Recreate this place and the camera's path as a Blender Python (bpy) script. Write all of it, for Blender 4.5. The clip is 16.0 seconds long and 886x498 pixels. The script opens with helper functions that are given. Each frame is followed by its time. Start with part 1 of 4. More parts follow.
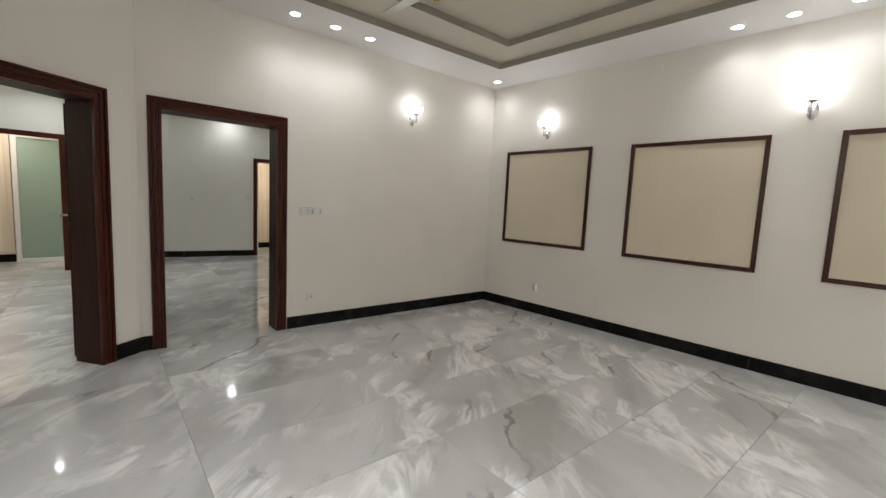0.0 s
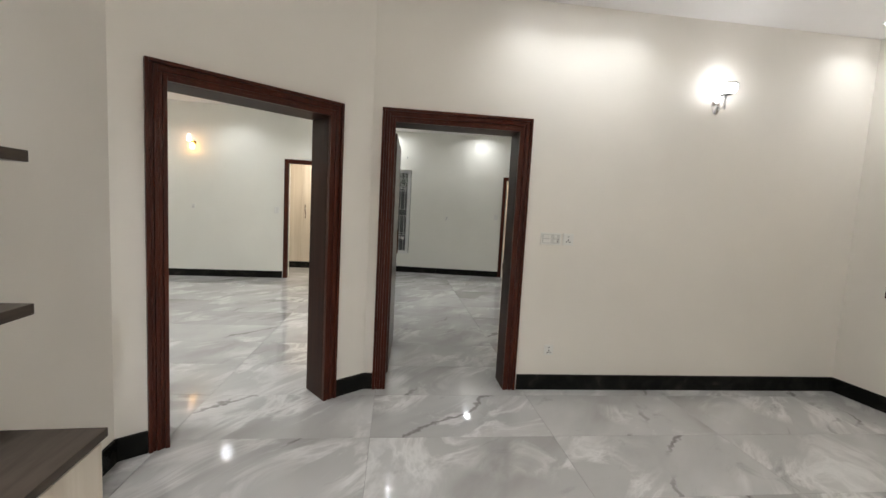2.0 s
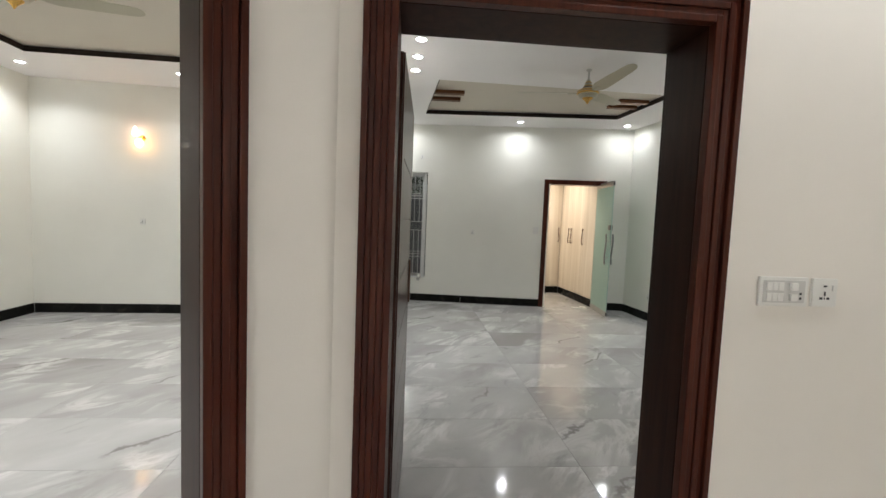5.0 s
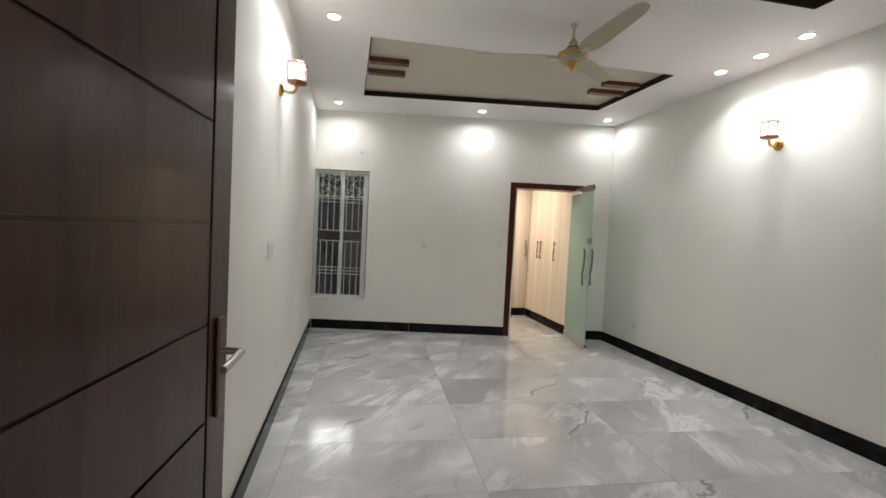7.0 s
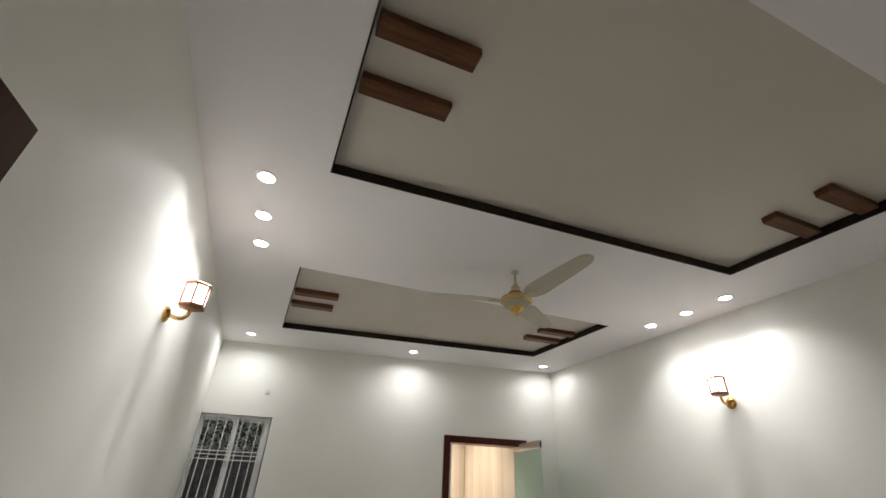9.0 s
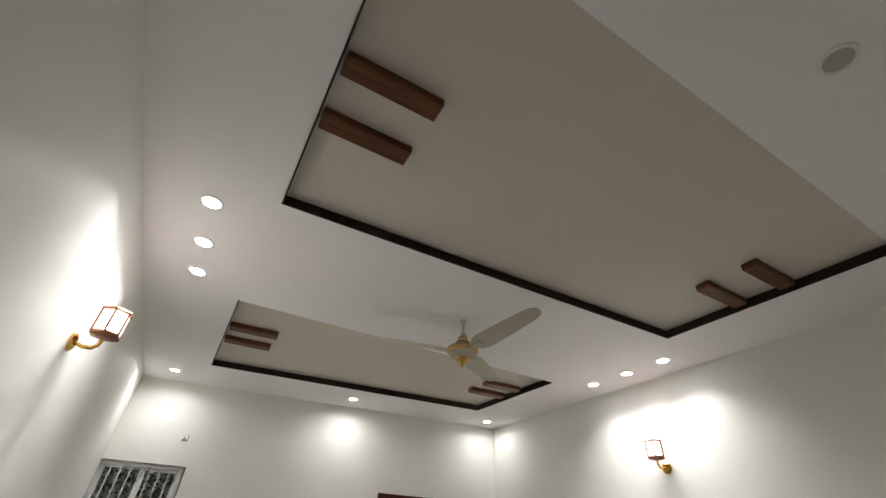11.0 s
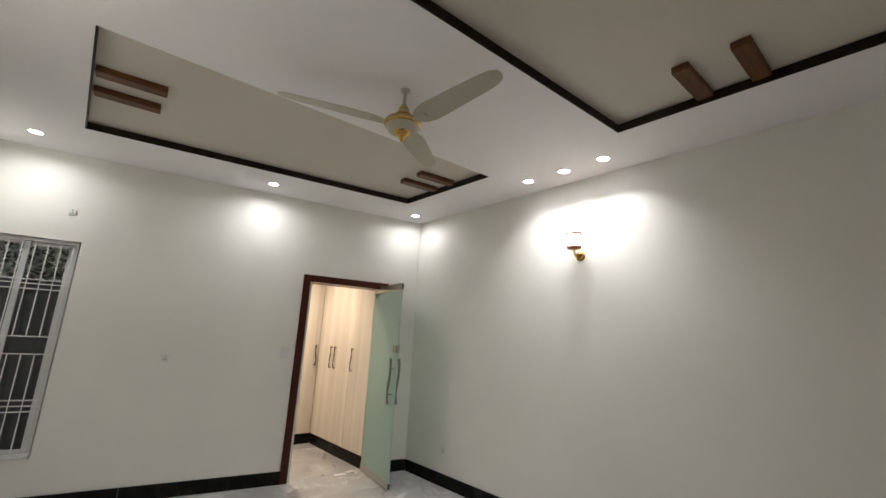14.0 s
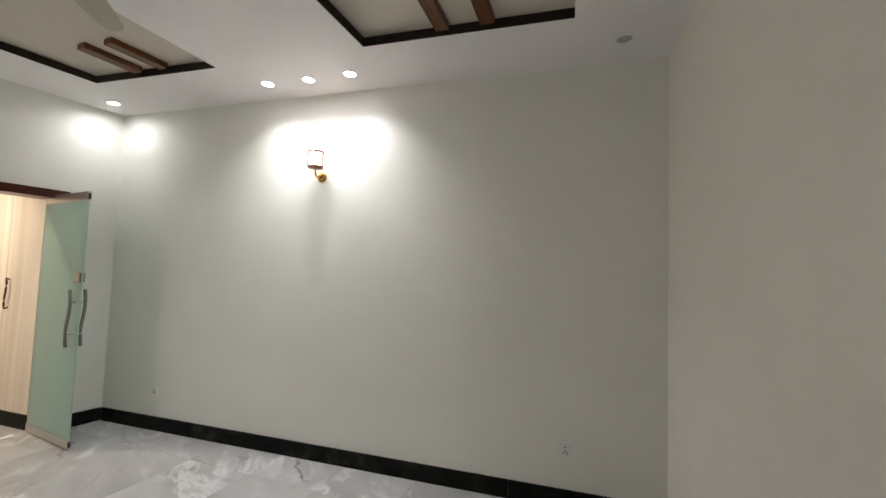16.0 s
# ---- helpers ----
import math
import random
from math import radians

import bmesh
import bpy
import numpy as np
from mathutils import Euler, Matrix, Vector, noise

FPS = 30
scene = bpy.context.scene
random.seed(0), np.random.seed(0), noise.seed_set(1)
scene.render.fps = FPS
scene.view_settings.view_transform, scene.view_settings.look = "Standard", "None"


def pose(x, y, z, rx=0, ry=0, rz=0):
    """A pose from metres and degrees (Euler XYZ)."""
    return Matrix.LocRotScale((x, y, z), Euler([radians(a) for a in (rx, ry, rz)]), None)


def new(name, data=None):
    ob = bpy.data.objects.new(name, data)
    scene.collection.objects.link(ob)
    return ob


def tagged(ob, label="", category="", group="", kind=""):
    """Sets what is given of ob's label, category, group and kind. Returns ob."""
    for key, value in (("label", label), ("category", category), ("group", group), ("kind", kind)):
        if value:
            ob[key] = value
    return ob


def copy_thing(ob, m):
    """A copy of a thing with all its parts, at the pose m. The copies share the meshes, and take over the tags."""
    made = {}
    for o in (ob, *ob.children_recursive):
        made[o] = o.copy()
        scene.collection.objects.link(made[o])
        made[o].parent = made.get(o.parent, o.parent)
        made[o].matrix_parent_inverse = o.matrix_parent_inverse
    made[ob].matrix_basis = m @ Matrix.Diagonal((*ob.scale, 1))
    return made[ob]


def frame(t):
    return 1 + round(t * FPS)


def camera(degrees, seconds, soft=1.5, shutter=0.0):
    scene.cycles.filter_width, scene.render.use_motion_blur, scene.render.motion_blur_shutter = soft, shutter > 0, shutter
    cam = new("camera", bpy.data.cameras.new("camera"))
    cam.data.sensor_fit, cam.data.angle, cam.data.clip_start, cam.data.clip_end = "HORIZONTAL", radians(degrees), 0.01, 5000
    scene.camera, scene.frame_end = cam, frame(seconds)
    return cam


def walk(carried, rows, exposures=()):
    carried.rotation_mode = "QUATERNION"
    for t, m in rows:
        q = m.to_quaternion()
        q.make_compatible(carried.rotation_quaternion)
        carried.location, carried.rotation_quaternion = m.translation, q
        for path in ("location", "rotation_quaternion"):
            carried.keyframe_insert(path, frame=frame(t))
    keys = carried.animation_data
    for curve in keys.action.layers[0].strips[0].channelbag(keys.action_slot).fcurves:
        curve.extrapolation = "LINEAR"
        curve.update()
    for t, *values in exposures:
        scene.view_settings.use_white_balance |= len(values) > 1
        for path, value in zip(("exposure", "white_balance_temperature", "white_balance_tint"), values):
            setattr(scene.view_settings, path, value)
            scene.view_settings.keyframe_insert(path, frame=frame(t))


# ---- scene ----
cam = camera(93.3, 16.0)
METRES, EYE, TILT, LEAN, TURN = 6.4, 1.45, 0.0, 0.0, -43.0
ROWS = [
    (0.0, 0.0, 0.0, 0.0, 0.3, -6.17, -2.77),
    (0.5, 0.0005, 0.0416, -0.0001, 10.55, -6.28, -3.05),
    (1.0, -0.0255, 0.0973, 0.0006, 20.09, -6.25, -3.2),
    (1.5, -0.0428, 0.1343, 0.001, 27.2, -5.63, -3.03),
    (2.0, -0.0549, 0.188, 0.007, 33.51, -5.39, -3.09),
    (2.5, -0.0797, 0.2215, 0.0026, 37.92, -5.43, -3.02),
    (3.0, -0.1253, 0.258, 0.008, 41.23, -5.04, -2.88),
    (3.5, -0.1518, 0.291, 0.0033, 41.84, -4.84, -2.61),
    (4.0, -0.1851, 0.3452, 0.0067, 40.5, -4.31, -2.34),
    (4.5, -0.2218, 0.3901, 0.0019, 37.96, -4.17, -2.15),
    (5.0, -0.2571, 0.4355, 0.0072, 35.37, -3.93, -2.27),
    (7.5, -0.3621, 0.6767, 0.008, 28.77, -0.77, -3.02),
    (8.0, -0.3766, 0.7018, 0.0156, 26.11, 6.48, -2.72),
    (8.5, -0.3941, 0.7111, 0.0285, 22.75, 17.98, -2.63),
    (9.0, -0.4023, 0.7142, 0.0366, 19.98, 30.03, -2.62),
    (11.5, -0.3964, 0.7254, 0.0386, 11.85, 36.69, -2.81),
    (12.0, -0.392, 0.736, 0.0345, 13.87, 31.06, -2.74),
    (12.5, -0.3884, 0.7443, 0.0323, 15.06, 25.68, -2.6),
    (13.0, -0.3909, 0.7539, 0.0281, 14.14, 20.15, -2.44),
    (13.5, -0.4069, 0.7687, 0.026, 10.05, 15.52, -2.54),
    (14.0, -0.4249, 0.7892, 0.0254, 1.52, 12.27, -2.95),
    (14.5, -0.4218, 0.7962, 0.0246, -8.37, 11.13, -3.47),
    (15.0, -0.4125, 0.7996, 0.0244, -18.68, 9.72, -3.24),
    (15.5, -0.3966, 0.8023, 0.0252, -25.75, 7.64, -2.61),
    (16.0, -0.3825, 0.8102, 0.0273, -29.87, 3.38, -1.98),
]
walk(cam, [(t, pose(0, 0, EYE, TILT, LEAN, TURN) @ pose(METRES * x, METRES * y, METRES * z, 90 + pitch, roll, yaw)) for t, x, y, z, yaw, pitch, roll in ROWS],
     exposures=[(0.0, 0.04, 6500, 10), (1.0, 0.28, 6500, 10), (2.0, 0.38, 6500, 10), (3.0, 0.32, 6500, 10), (4.0, 0.38, 6500, 10), (5.0, 0.54, 6420, 10),
                (7.5, 0.55, 6550, 13), (8.5, 0.34, 6560, 13), (9.0, 0.34, 6560, 13), (11.5, 0.36, 6600, 14), (12.5, 0.2, 6640, 14), (14.0, 0.38, 6600, 14), (16.0, 0.56, 6540, 13)])

# ---- light and exposure ----
world = bpy.data.worlds.new("evening_sky")
scene.world = world
world.use_nodes = True
wn = world.node_tree
sky = wn.nodes.new("ShaderNodeTexSky")
sky.sky_type = "NISHITA"
sky.sun_disc = False
sky.sun_elevation, sky.sun_rotation = radians(4), radians(200)
wn.links.new(sky.outputs[0], wn.nodes["Background"].inputs[0])
wn.nodes["Background"].inputs[1].default_value = 0.03
DOWN_W, SCONCE_W = 9.0, 0.95
WHITE_LED, WARM_LED = (0.965, 0.985, 1.0), (1.0, 0.86, 0.70)


# ---- materials ----
def shader(name, color, rough=0.5, metal=0.0):
    m = bpy.data.materials.new(name)
    m.use_nodes = True
    b = m.node_tree.nodes["Principled BSDF"]
    b.inputs["Base Color"].default_value = (*color, 1)
    b.inputs["Roughness"].default_value = rough
    b.inputs["Metallic"].default_value = metal
    return m, m.node_tree, b


def node(nt, kind, **vals):
    n = nt.nodes.new("ShaderNode" + kind)
    for k, v in vals.items():
        n.inputs[k].default_value = v
    return n


def ramp(nt, fac, stops):
    r = nt.nodes.new("ShaderNodeValToRGB")
    e = r.color_ramp.elements
    while len(e) < len(stops):
        e.new(0.5)
    for k, (p, c) in zip(e, stops):
        k.position, k.color = p, (*c, 1)
    nt.links.new(fac, r.inputs[0])
    return r.outputs[0]


def coords(nt, scale=(1, 1, 1), which="Object", rot=(0, 0, 0)):
    tc = nt.nodes.new("ShaderNodeTexCoord")
    mp = nt.nodes.new("ShaderNodeMapping")
    mp.inputs["Scale"].default_value = scale
    mp.inputs["Rotation"].default_value = rot
    nt.links.new(tc.outputs[which], mp.inputs[0])
    return mp.outputs[0]


def bumped(nt, b, height, strength, dist=0.01):
    bp = nt.nodes.new("ShaderNodeBump")
    bp.inputs["Strength"].default_value = strength
    bp.inputs["Distance"].default_value = dist
    nt.links.new(height, bp.inputs["Height"])
    nt.links.new(bp.outputs[0], b.inputs["Normal"])


def paint(name, c, rough=0.55, vary=0.04):
    m, nt, b = shader(name, c, rough)
    co = coords(nt)
    n1 = node(nt, "TexNoise", Scale=0.9, Detail=4.0)
    n2 = node(nt, "TexNoise", Scale=140.0, Detail=3.0)
    nt.links.new(co, n1.inputs["Vector"])
    nt.links.new(co, n2.inputs["Vector"])
    lo = tuple(v * (1 - vary) for v in c)
    hi = tuple(min(1, v * (1 + vary)) for v in c)
    nt.links.new(ramp(nt, n1.outputs[0], [(0.3, lo), (0.7, hi)]), b.inputs["Base Color"])
    bumped(nt, b, n2.outputs[0], 0.12, 0.003)
    return m


def wood(name, dark, light, rough=0.35, grain=(30, 30, 1.5), coat=0.0):
    m, nt, b = shader(name, light, rough)
    co = coords(nt, grain)
    n1 = node(nt, "TexNoise", Scale=1.0, Detail=6.0, Roughness=0.6, Distortion=0.4)
    nt.links.new(co, n1.inputs["Vector"])
    nt.links.new(ramp(nt, n1.outputs[0], [(0.3, dark), (0.7, light)]), b.inputs["Base Color"])
    bumped(nt, b, n1.outputs[0], 0.15, 0.002)
    b.inputs["Coat Weight"].default_value = coat
    b.inputs["Coat Roughness"].default_value = 0.15
    b.inputs["Specular IOR Level"].default_value = 0.18
    return m


def marble_tile(name):
    m, nt, b = shader(name, (0.5, 0.5, 0.5), 0.07)
    info = nt.nodes.new("ShaderNodeObjectInfo")
    comb = nt.nodes.new("ShaderNodeCombineXYZ")
    for k, f in enumerate((37.0, 53.0, 19.0)):
        mu = node(nt, "Math")
        mu.operation = "MULTIPLY"
        mu.inputs[1].default_value = f
        nt.links.new(info.outputs["Random"], mu.inputs[0])
        nt.links.new(mu.outputs[0], comb.inputs[k])
    co = coords(nt, (1, 1, 1), "Object", (0, 0, radians(-48)))
    add = node(nt, "VectorMath")
    add.operation = "ADD"
    nt.links.new(co, add.inputs[0])
    nt.links.new(comb.outputs[0], add.inputs[1])
    st = nt.nodes.new("ShaderNodeMapping")
    st.inputs["Scale"].default_value = (0.55, 1.25, 1)
    nt.links.new(add.outputs[0], st.inputs[0])

    def noise(src, scale, detail, rough, distort):
        n = node(nt, "TexNoise", Scale=scale, Detail=detail, Roughness=rough, Distortion=distort)
        nt.links.new(src, n.inputs["Vector"])
        return n.outputs[0]

    def grey(v):
        return (v, v, v)

    def times(a, c):
        mu = node(nt, "Math")
        mu.operation = "MULTIPLY"
        nt.links.new(a, mu.inputs[0])
        nt.links.new(c, mu.inputs[1])
        return mu.outputs[0]

    def over(fac, under, colour):
        mx = nt.nodes.new("ShaderNodeMixRGB")
        nt.links.new(fac, mx.inputs[0])
        nt.links.new(under, mx.inputs[1])
        mx.inputs[2].default_value = (*colour, 1)
        return mx.outputs[0]

    # smoky body, feathery white drifts, darker smudges and a few long thin cracks
    body = ramp(nt, noise(st.outputs[0], 1.1, 5.0, 0.5, 0.5), [(0.30, (0.34, 0.327, 0.313)), (0.47, (0.445, 0.436, 0.424)), (0.70, (0.54, 0.532, 0.522))])
    drift = ramp(nt, noise(st.outputs[0], 1.9, 9.0, 0.62, 1.3), [(0.47, grey(0)), (0.56, grey(0.68)), (0.61, grey(0.25)), (0.72, grey(0))])
    where = ramp(nt, noise(add.outputs[0], 1.5, 2.0, 0.5, 0.0), [(0.42, grey(0)), (0.58, grey(1))])
    c1 = over(times(drift, where), body, (0.80, 0.79, 0.775))
    smudge = ramp(nt, noise(st.outputs[0], 2.6, 7.0, 0.65, 0.8), [(0.60, grey(0)), (0.74, grey(0.7))])
    c2 = over(smudge, c1, (0.235, 0.23, 0.225))
    lines = node(nt, "TexWave", Scale=0.30, Distortion=3.6, Detail=7.0)
    lines.inputs["Detail Scale"].default_value = 2.2
    lines.inputs["Detail Roughness"].default_value = 0.6
    lines.bands_direction = "Y"
    nt.links.new(add.outputs[0], lines.inputs["Vector"])
    crack = ramp(nt, lines.outputs[1], [(0.0, grey(0.75)), (0.0001, grey(0.5)), (0.0006, grey(0))])
    some = ramp(nt, noise(add.outputs[0], 1.2, 2.0, 0.5, 0.0), [(0.50, grey(0)), (0.58, grey(1))])
    c3 = over(times(crack, some), c2, (0.17, 0.155, 0.145))
    nt.links.new(c3, b.inputs["Base Color"])
    rn = node(nt, "TexNoise", Scale=3.0, Detail=3.0)
    nt.links.new(ramp(nt, rn.outputs[0], [(0.3, (0.05, 0.05, 0.05)), (0.7, (0.11, 0.11, 0.11))]), b.inputs["Roughness"])
    return m


def black_marble(name):
    m, nt, b = shader(name, (0.012, 0.012, 0.012), 0.16)
    b.inputs["Specular IOR Level"].default_value = 0.06
    co = coords(nt)
    n = node(nt, "TexNoise", Scale=5.0, Detail=8.0, Distortion=1.0)
    nt.links.new(co, n.inputs["Vector"])
    nt.links.new(ramp(nt, n.outputs[0], [(0.45, (0.010, 0.010, 0.009)), (0.63, (0.018, 0.017, 0.015)), (0.70, (0.035, 0.03, 0.026)), (0.73, (0.014, 0.013, 0.012))]), b.inputs["Base Color"])
    return m


def glow(name, c, strength):
    m, nt, b = shader(name, c, 0.4)
    b.inputs["Emission Color"].default_value = (*c, 1)
    b.inputs["Emission Strength"].default_value = strength
    return m


WALL = paint("cream_white_wall_paint", (0.81, 0.77, 0.705))
WALL_R = paint("pale_wall_paint", (0.83, 0.82, 0.755))
CEIL = paint("white_ceiling_paint", (0.87, 0.85, 0.84), 0.7, 0.02)
CEIL_IN = paint("greige_recess_paint", (0.62, 0.57, 0.485), 0.7, 0.03)
CEIL_GREY = paint("grey_recess_edge_paint", (0.30, 0.275, 0.23), 0.6, 0.03)
PANEL = paint("cream_panel_paper", (0.73, 0.645, 0.50), 0.6, 0.05)
MAHOG = wood("dark_mahogany", (0.034, 0.007, 0.004), (0.086, 0.020, 0.009), 0.32, (40, 40, 2.0), 0.06)
LEAFW = wood("dark_brown_door_veneer", (0.030, 0.009, 0.006), (0.076, 0.025, 0.016), 0.32, (18, 18, 2.0), 0.35)
LINING = wood("dark_brown_jamb_veneer", (0.022, 0.008, 0.005), (0.044, 0.017, 0.010), 0.40, (25, 25, 2), 0.0)
LINING.node_tree.nodes["Principled BSDF"].inputs["Specular IOR Level"].default_value = 0.10
TRIM = wood("black_brown_trim", (0.010, 0.007, 0.005), (0.028, 0.018, 0.012), 0.4, (20, 20, 20))
BARW = wood("walnut_brown_bar", (0.070, 0.025, 0.009), (0.18, 0.075, 0.03), 0.4, (4, 40, 40))
SHELFW = wood("grey_brown_laminate", (0.045, 0.034, 0.028), (0.085, 0.066, 0.052), 0.35, (4, 25, 25))
BEIGE = wood("beige_streaked_laminate", (0.60, 0.52, 0.42), (0.80, 0.73, 0.63), 0.35, (9, 9, 0.25))
TILE = marble_tile("polished_grey_marble_tile")
GROUT = paint("grey_grout", (0.40, 0.39, 0.38), 0.8)
BLACK = black_marble("black_marble")
PLASTIC = shader("white_plastic", (0.78, 0.77, 0.73), 0.35)[0]
DARKP = shader("dark_slot_plastic", (0.03, 0.03, 0.03), 0.5)[0]
CHROME = shader("chrome", (0.72, 0.72, 0.74), 0.12, 1.0)[0]
STEEL = shader("brushed_steel", (0.55, 0.54, 0.52), 0.32, 1.0)[0]
DSTEEL = shader("dark_brushed_steel", (0.30, 0.30, 0.29), 0.3, 1.0)[0]
BRASS = shader("polished_brass", (0.72, 0.44, 0.12), 0.2, 1.0)[0]
COPPER = shader("copper_bronze_metal", (0.30, 0.14, 0.08), 0.35, 1.0)[0]
BRONZE = shader("dark_bronze_metal", (0.12, 0.07, 0.05), 0.35, 1.0)[0]
FANP = shader("cream_fan_enamel", (0.44, 0.41, 0.31), 0.3)[0]
ALU = shader("white_window_aluminium", (0.74, 0.74, 0.73), 0.35)[0]
GRILLE = shader("white_painted_grille_steel", (0.83, 0.82, 0.80), 0.4)[0]
BULB = glow("lit_led_disc", (0.93, 0.96, 1.0), 22.0)
OFFDISC = shader("unlit_downlight_lens", (0.45, 0.44, 0.42), 0.4)[0]
SHADE_W = glow("lit_white_glass_shade", (0.95, 0.97, 1.0), 7.0)
SHADE_L = glow("lit_crackle_glass", (1.0, 0.94, 0.88), 2.6)
ck = SHADE_L.node_tree
ckn = node(ck, "TexNoise", Scale=55.0, Detail=4.0, Roughness=0.6, Distortion=2.5)
ck.links.new(coords(ck), ckn.inputs["Vector"])
ck.links.new(ramp(ck, ckn.outputs[0], [(0.36, (0.30, 0.12, 0.07)), (0.46, (0.95, 0.80, 0.68)), (0.56, (1.0, 0.97, 0.94))]), ck.nodes["Principled BSDF"].inputs["Emission Color"])
SHADE_A = glow("lit_amber_glass", (1.0, 0.55, 0.16), 5.0)
SHADE_P = glow("lit_rose_glass", (1.0, 0.70, 0.60), 4.5)


def frosted(name):
    m = bpy.data.materials.new(name)
    m.use_nodes = True
    nt = m.node_tree
    b = nt.nodes["Principled BSDF"]
    b.inputs["Base Color"].default_value = (0.56, 0.71, 0.64, 1)
    b.inputs["Roughness"].default_value = 0.45
    tr = nt.nodes.new("ShaderNodeBsdfTranslucent")
    tr.inputs[0].default_value = (0.58, 0.73, 0.66, 1)
    mx = nt.nodes.new("ShaderNodeMixShader")
    mx.inputs[0].default_value = 0.5
    nt.links.new(b.outputs[0], mx.inputs[1])
    nt.links.new(tr.outputs[0], mx.inputs[2])
    nt.links.new(mx.outputs[0], nt.nodes["Material Output"].inputs[0])
    return m


FROST = frosted("frosted_green_glass")
gm, gnt, gb = shader("window_glass", (0.9, 0.95, 0.95), 0.02)
gb.inputs["Transmission Weight"].default_value = 1.0
gb.inputs["IOR"].default_value = 1.45
GLASS = gm


# ---- building helpers ----
def box(bm, x0, x1, y0, y1, z0, z1, m=None, bevel=0.0):
    vs = [Vector((x, y, z)) for z in (z0, z1) for x, y in ((x0, y0), (x1, y0), (x1, y1), (x0, y1))]
    if m is not None:
        vs = [m @ v for v in vs]
    vs = [bm.verts.new(v) for v in vs]
    fs = [bm.faces.new([vs[k] for k in q]) for q in ((3, 2, 1, 0), (4, 5, 6, 7), (0, 1, 5, 4), (1, 2, 6, 5), (2, 3, 7, 6), (3, 0, 4, 7))]
    if bevel:
        es = list({e for f in fs for e in f.edges})
        bmesh.ops.bevel(bm, geom=es, offset=bevel, segments=2, affect="EDGES", profile=0.6)
    return bm


def prism(bm, quad, z0, z1):
    vs = [bm.verts.new((x, y, z)) for z in (z0, z1) for x, y in quad]
    n = len(quad)
    bm.faces.new(vs[:n][::-1])
    bm.faces.new(vs[n:])
    for k in range(n):
        bm.faces.new((vs[k], vs[(k + 1) % n], vs[n + (k + 1) % n], vs[n + k]))
    return bm


def lathe(bm, profile, seg=24, m=None):
    rings = []
    for r, z in profile:
        ring = []
        for k in range(seg):
            a = 2 * math.pi * k / seg
            v = Vector((r * math.cos(a), r * math.sin(a), z))
            ring.append(bm.verts.new(m @ v if m is not None else v))
        rings.append(ring)
    for a, b in zip(rings, rings[1:]):
        for k in range(seg):
            bm.faces.new((a[k], a[(k + 1) % seg], b[(k + 1) % seg], b[k]))
    bm.faces.new(rings[0][::-1])
    bm.faces.new(rings[-1])
    return bm


def tube(bm, pts, r, seg=10):
    pts = [Vector(p) for p in pts]
    rings = []
    for k, p in enumerate(pts):
        d = (pts[min(k + 1, len(pts) - 1)] - pts[max(k - 1, 0)]).normalized()
        q = d.to_track_quat("Z", "Y")
        rings.append([bm.verts.new(p + q @ Vector((r * math.cos(2 * math.pi * j / seg), r * math.sin(2 * math.pi * j / seg), 0))) for j in range(seg)])
    for a, b in zip(rings, rings[1:]):
        for j in range(seg):
            bm.faces.new((a[j], a[(j + 1) % seg], b[(j + 1) % seg], b[j]))
    bm.faces.new(rings[0][::-1])
    bm.faces.new(rings[-1])
    return bm


def mesh(name, bm, material, smooth=False):
    bmesh.ops.recalc_face_normals(bm, faces=bm.faces)
    me = bpy.data.meshes.new(name)
    bm.to_mesh(me)
    bm.free()
    me.materials.append(material)
    if smooth:
        for p in me.polygons:
            p.use_smooth = True
        me.set_sharp_from_angle(angle=radians(40))
    return new(name, me)


def part(name, bm, material, parent, label="", smooth=False):
    ob = mesh(name, bm, material, smooth)
    ob.parent = parent
    if label:
        ob["label"] = label
    return ob


def empty(name, m, label, category, group="", kind=""):
    ob = new(name)
    ob.matrix_world = m
    return tagged(ob, label, category, group, kind)


def structure(name, bm, material, label, category):
    return tagged(mesh(name, bm, material), label, category, "", "structure")


def lerp(a, b, f):
    return (a[0] + (b[0] - a[0]) * f, a[1] + (b[1] - a[1]) * f)


def wall(name, a0, a1, b0, b1, h, openings, material, label):
    """A wall between the face a0-a1 and the face b0-b1, with openings (from, to, bottom, top) as shares of its length."""
    bm = bmesh.new()

    def piece(f0, f1, z0, z1):
        prism(bm, [lerp(a0, a1, f0), lerp(a0, a1, f1), lerp(b0, b1, f1), lerp(b0, b1, f0)], z0, z1)

    f = 0.0
    for f0, f1, z0, z1 in openings:
        piece(f, f0, 0, h)
        if z0 > 0:
            piece(f0, f1, 0, z0)
        if z1 < h:
            piece(f0, f1, z1, h)
        f = f1
    piece(f, 1.0, 0, h)
    return structure(name, bm, material, label, "wall")


H = 3.2
HH = 3.17
TOP = 3.42
HALL = -3.2          # turn of the hall's door wall
UB = Vector((math.cos(radians(HALL)), math.sin(radians(HALL)), 0))


def on_b(x, dz=0.0, out=0.0):
    """A pose on the hall's face of the door wall: x along it, y into the wall, at height dz; out is metres into the hall."""
    p = Vector((x, 4.52 - 0.056 * x, dz))
    n = Vector((UB.y, -UB.x, 0))
    p = p + n * out
    return pose(p.x, p.y, p.z, 0, 0, HALL)


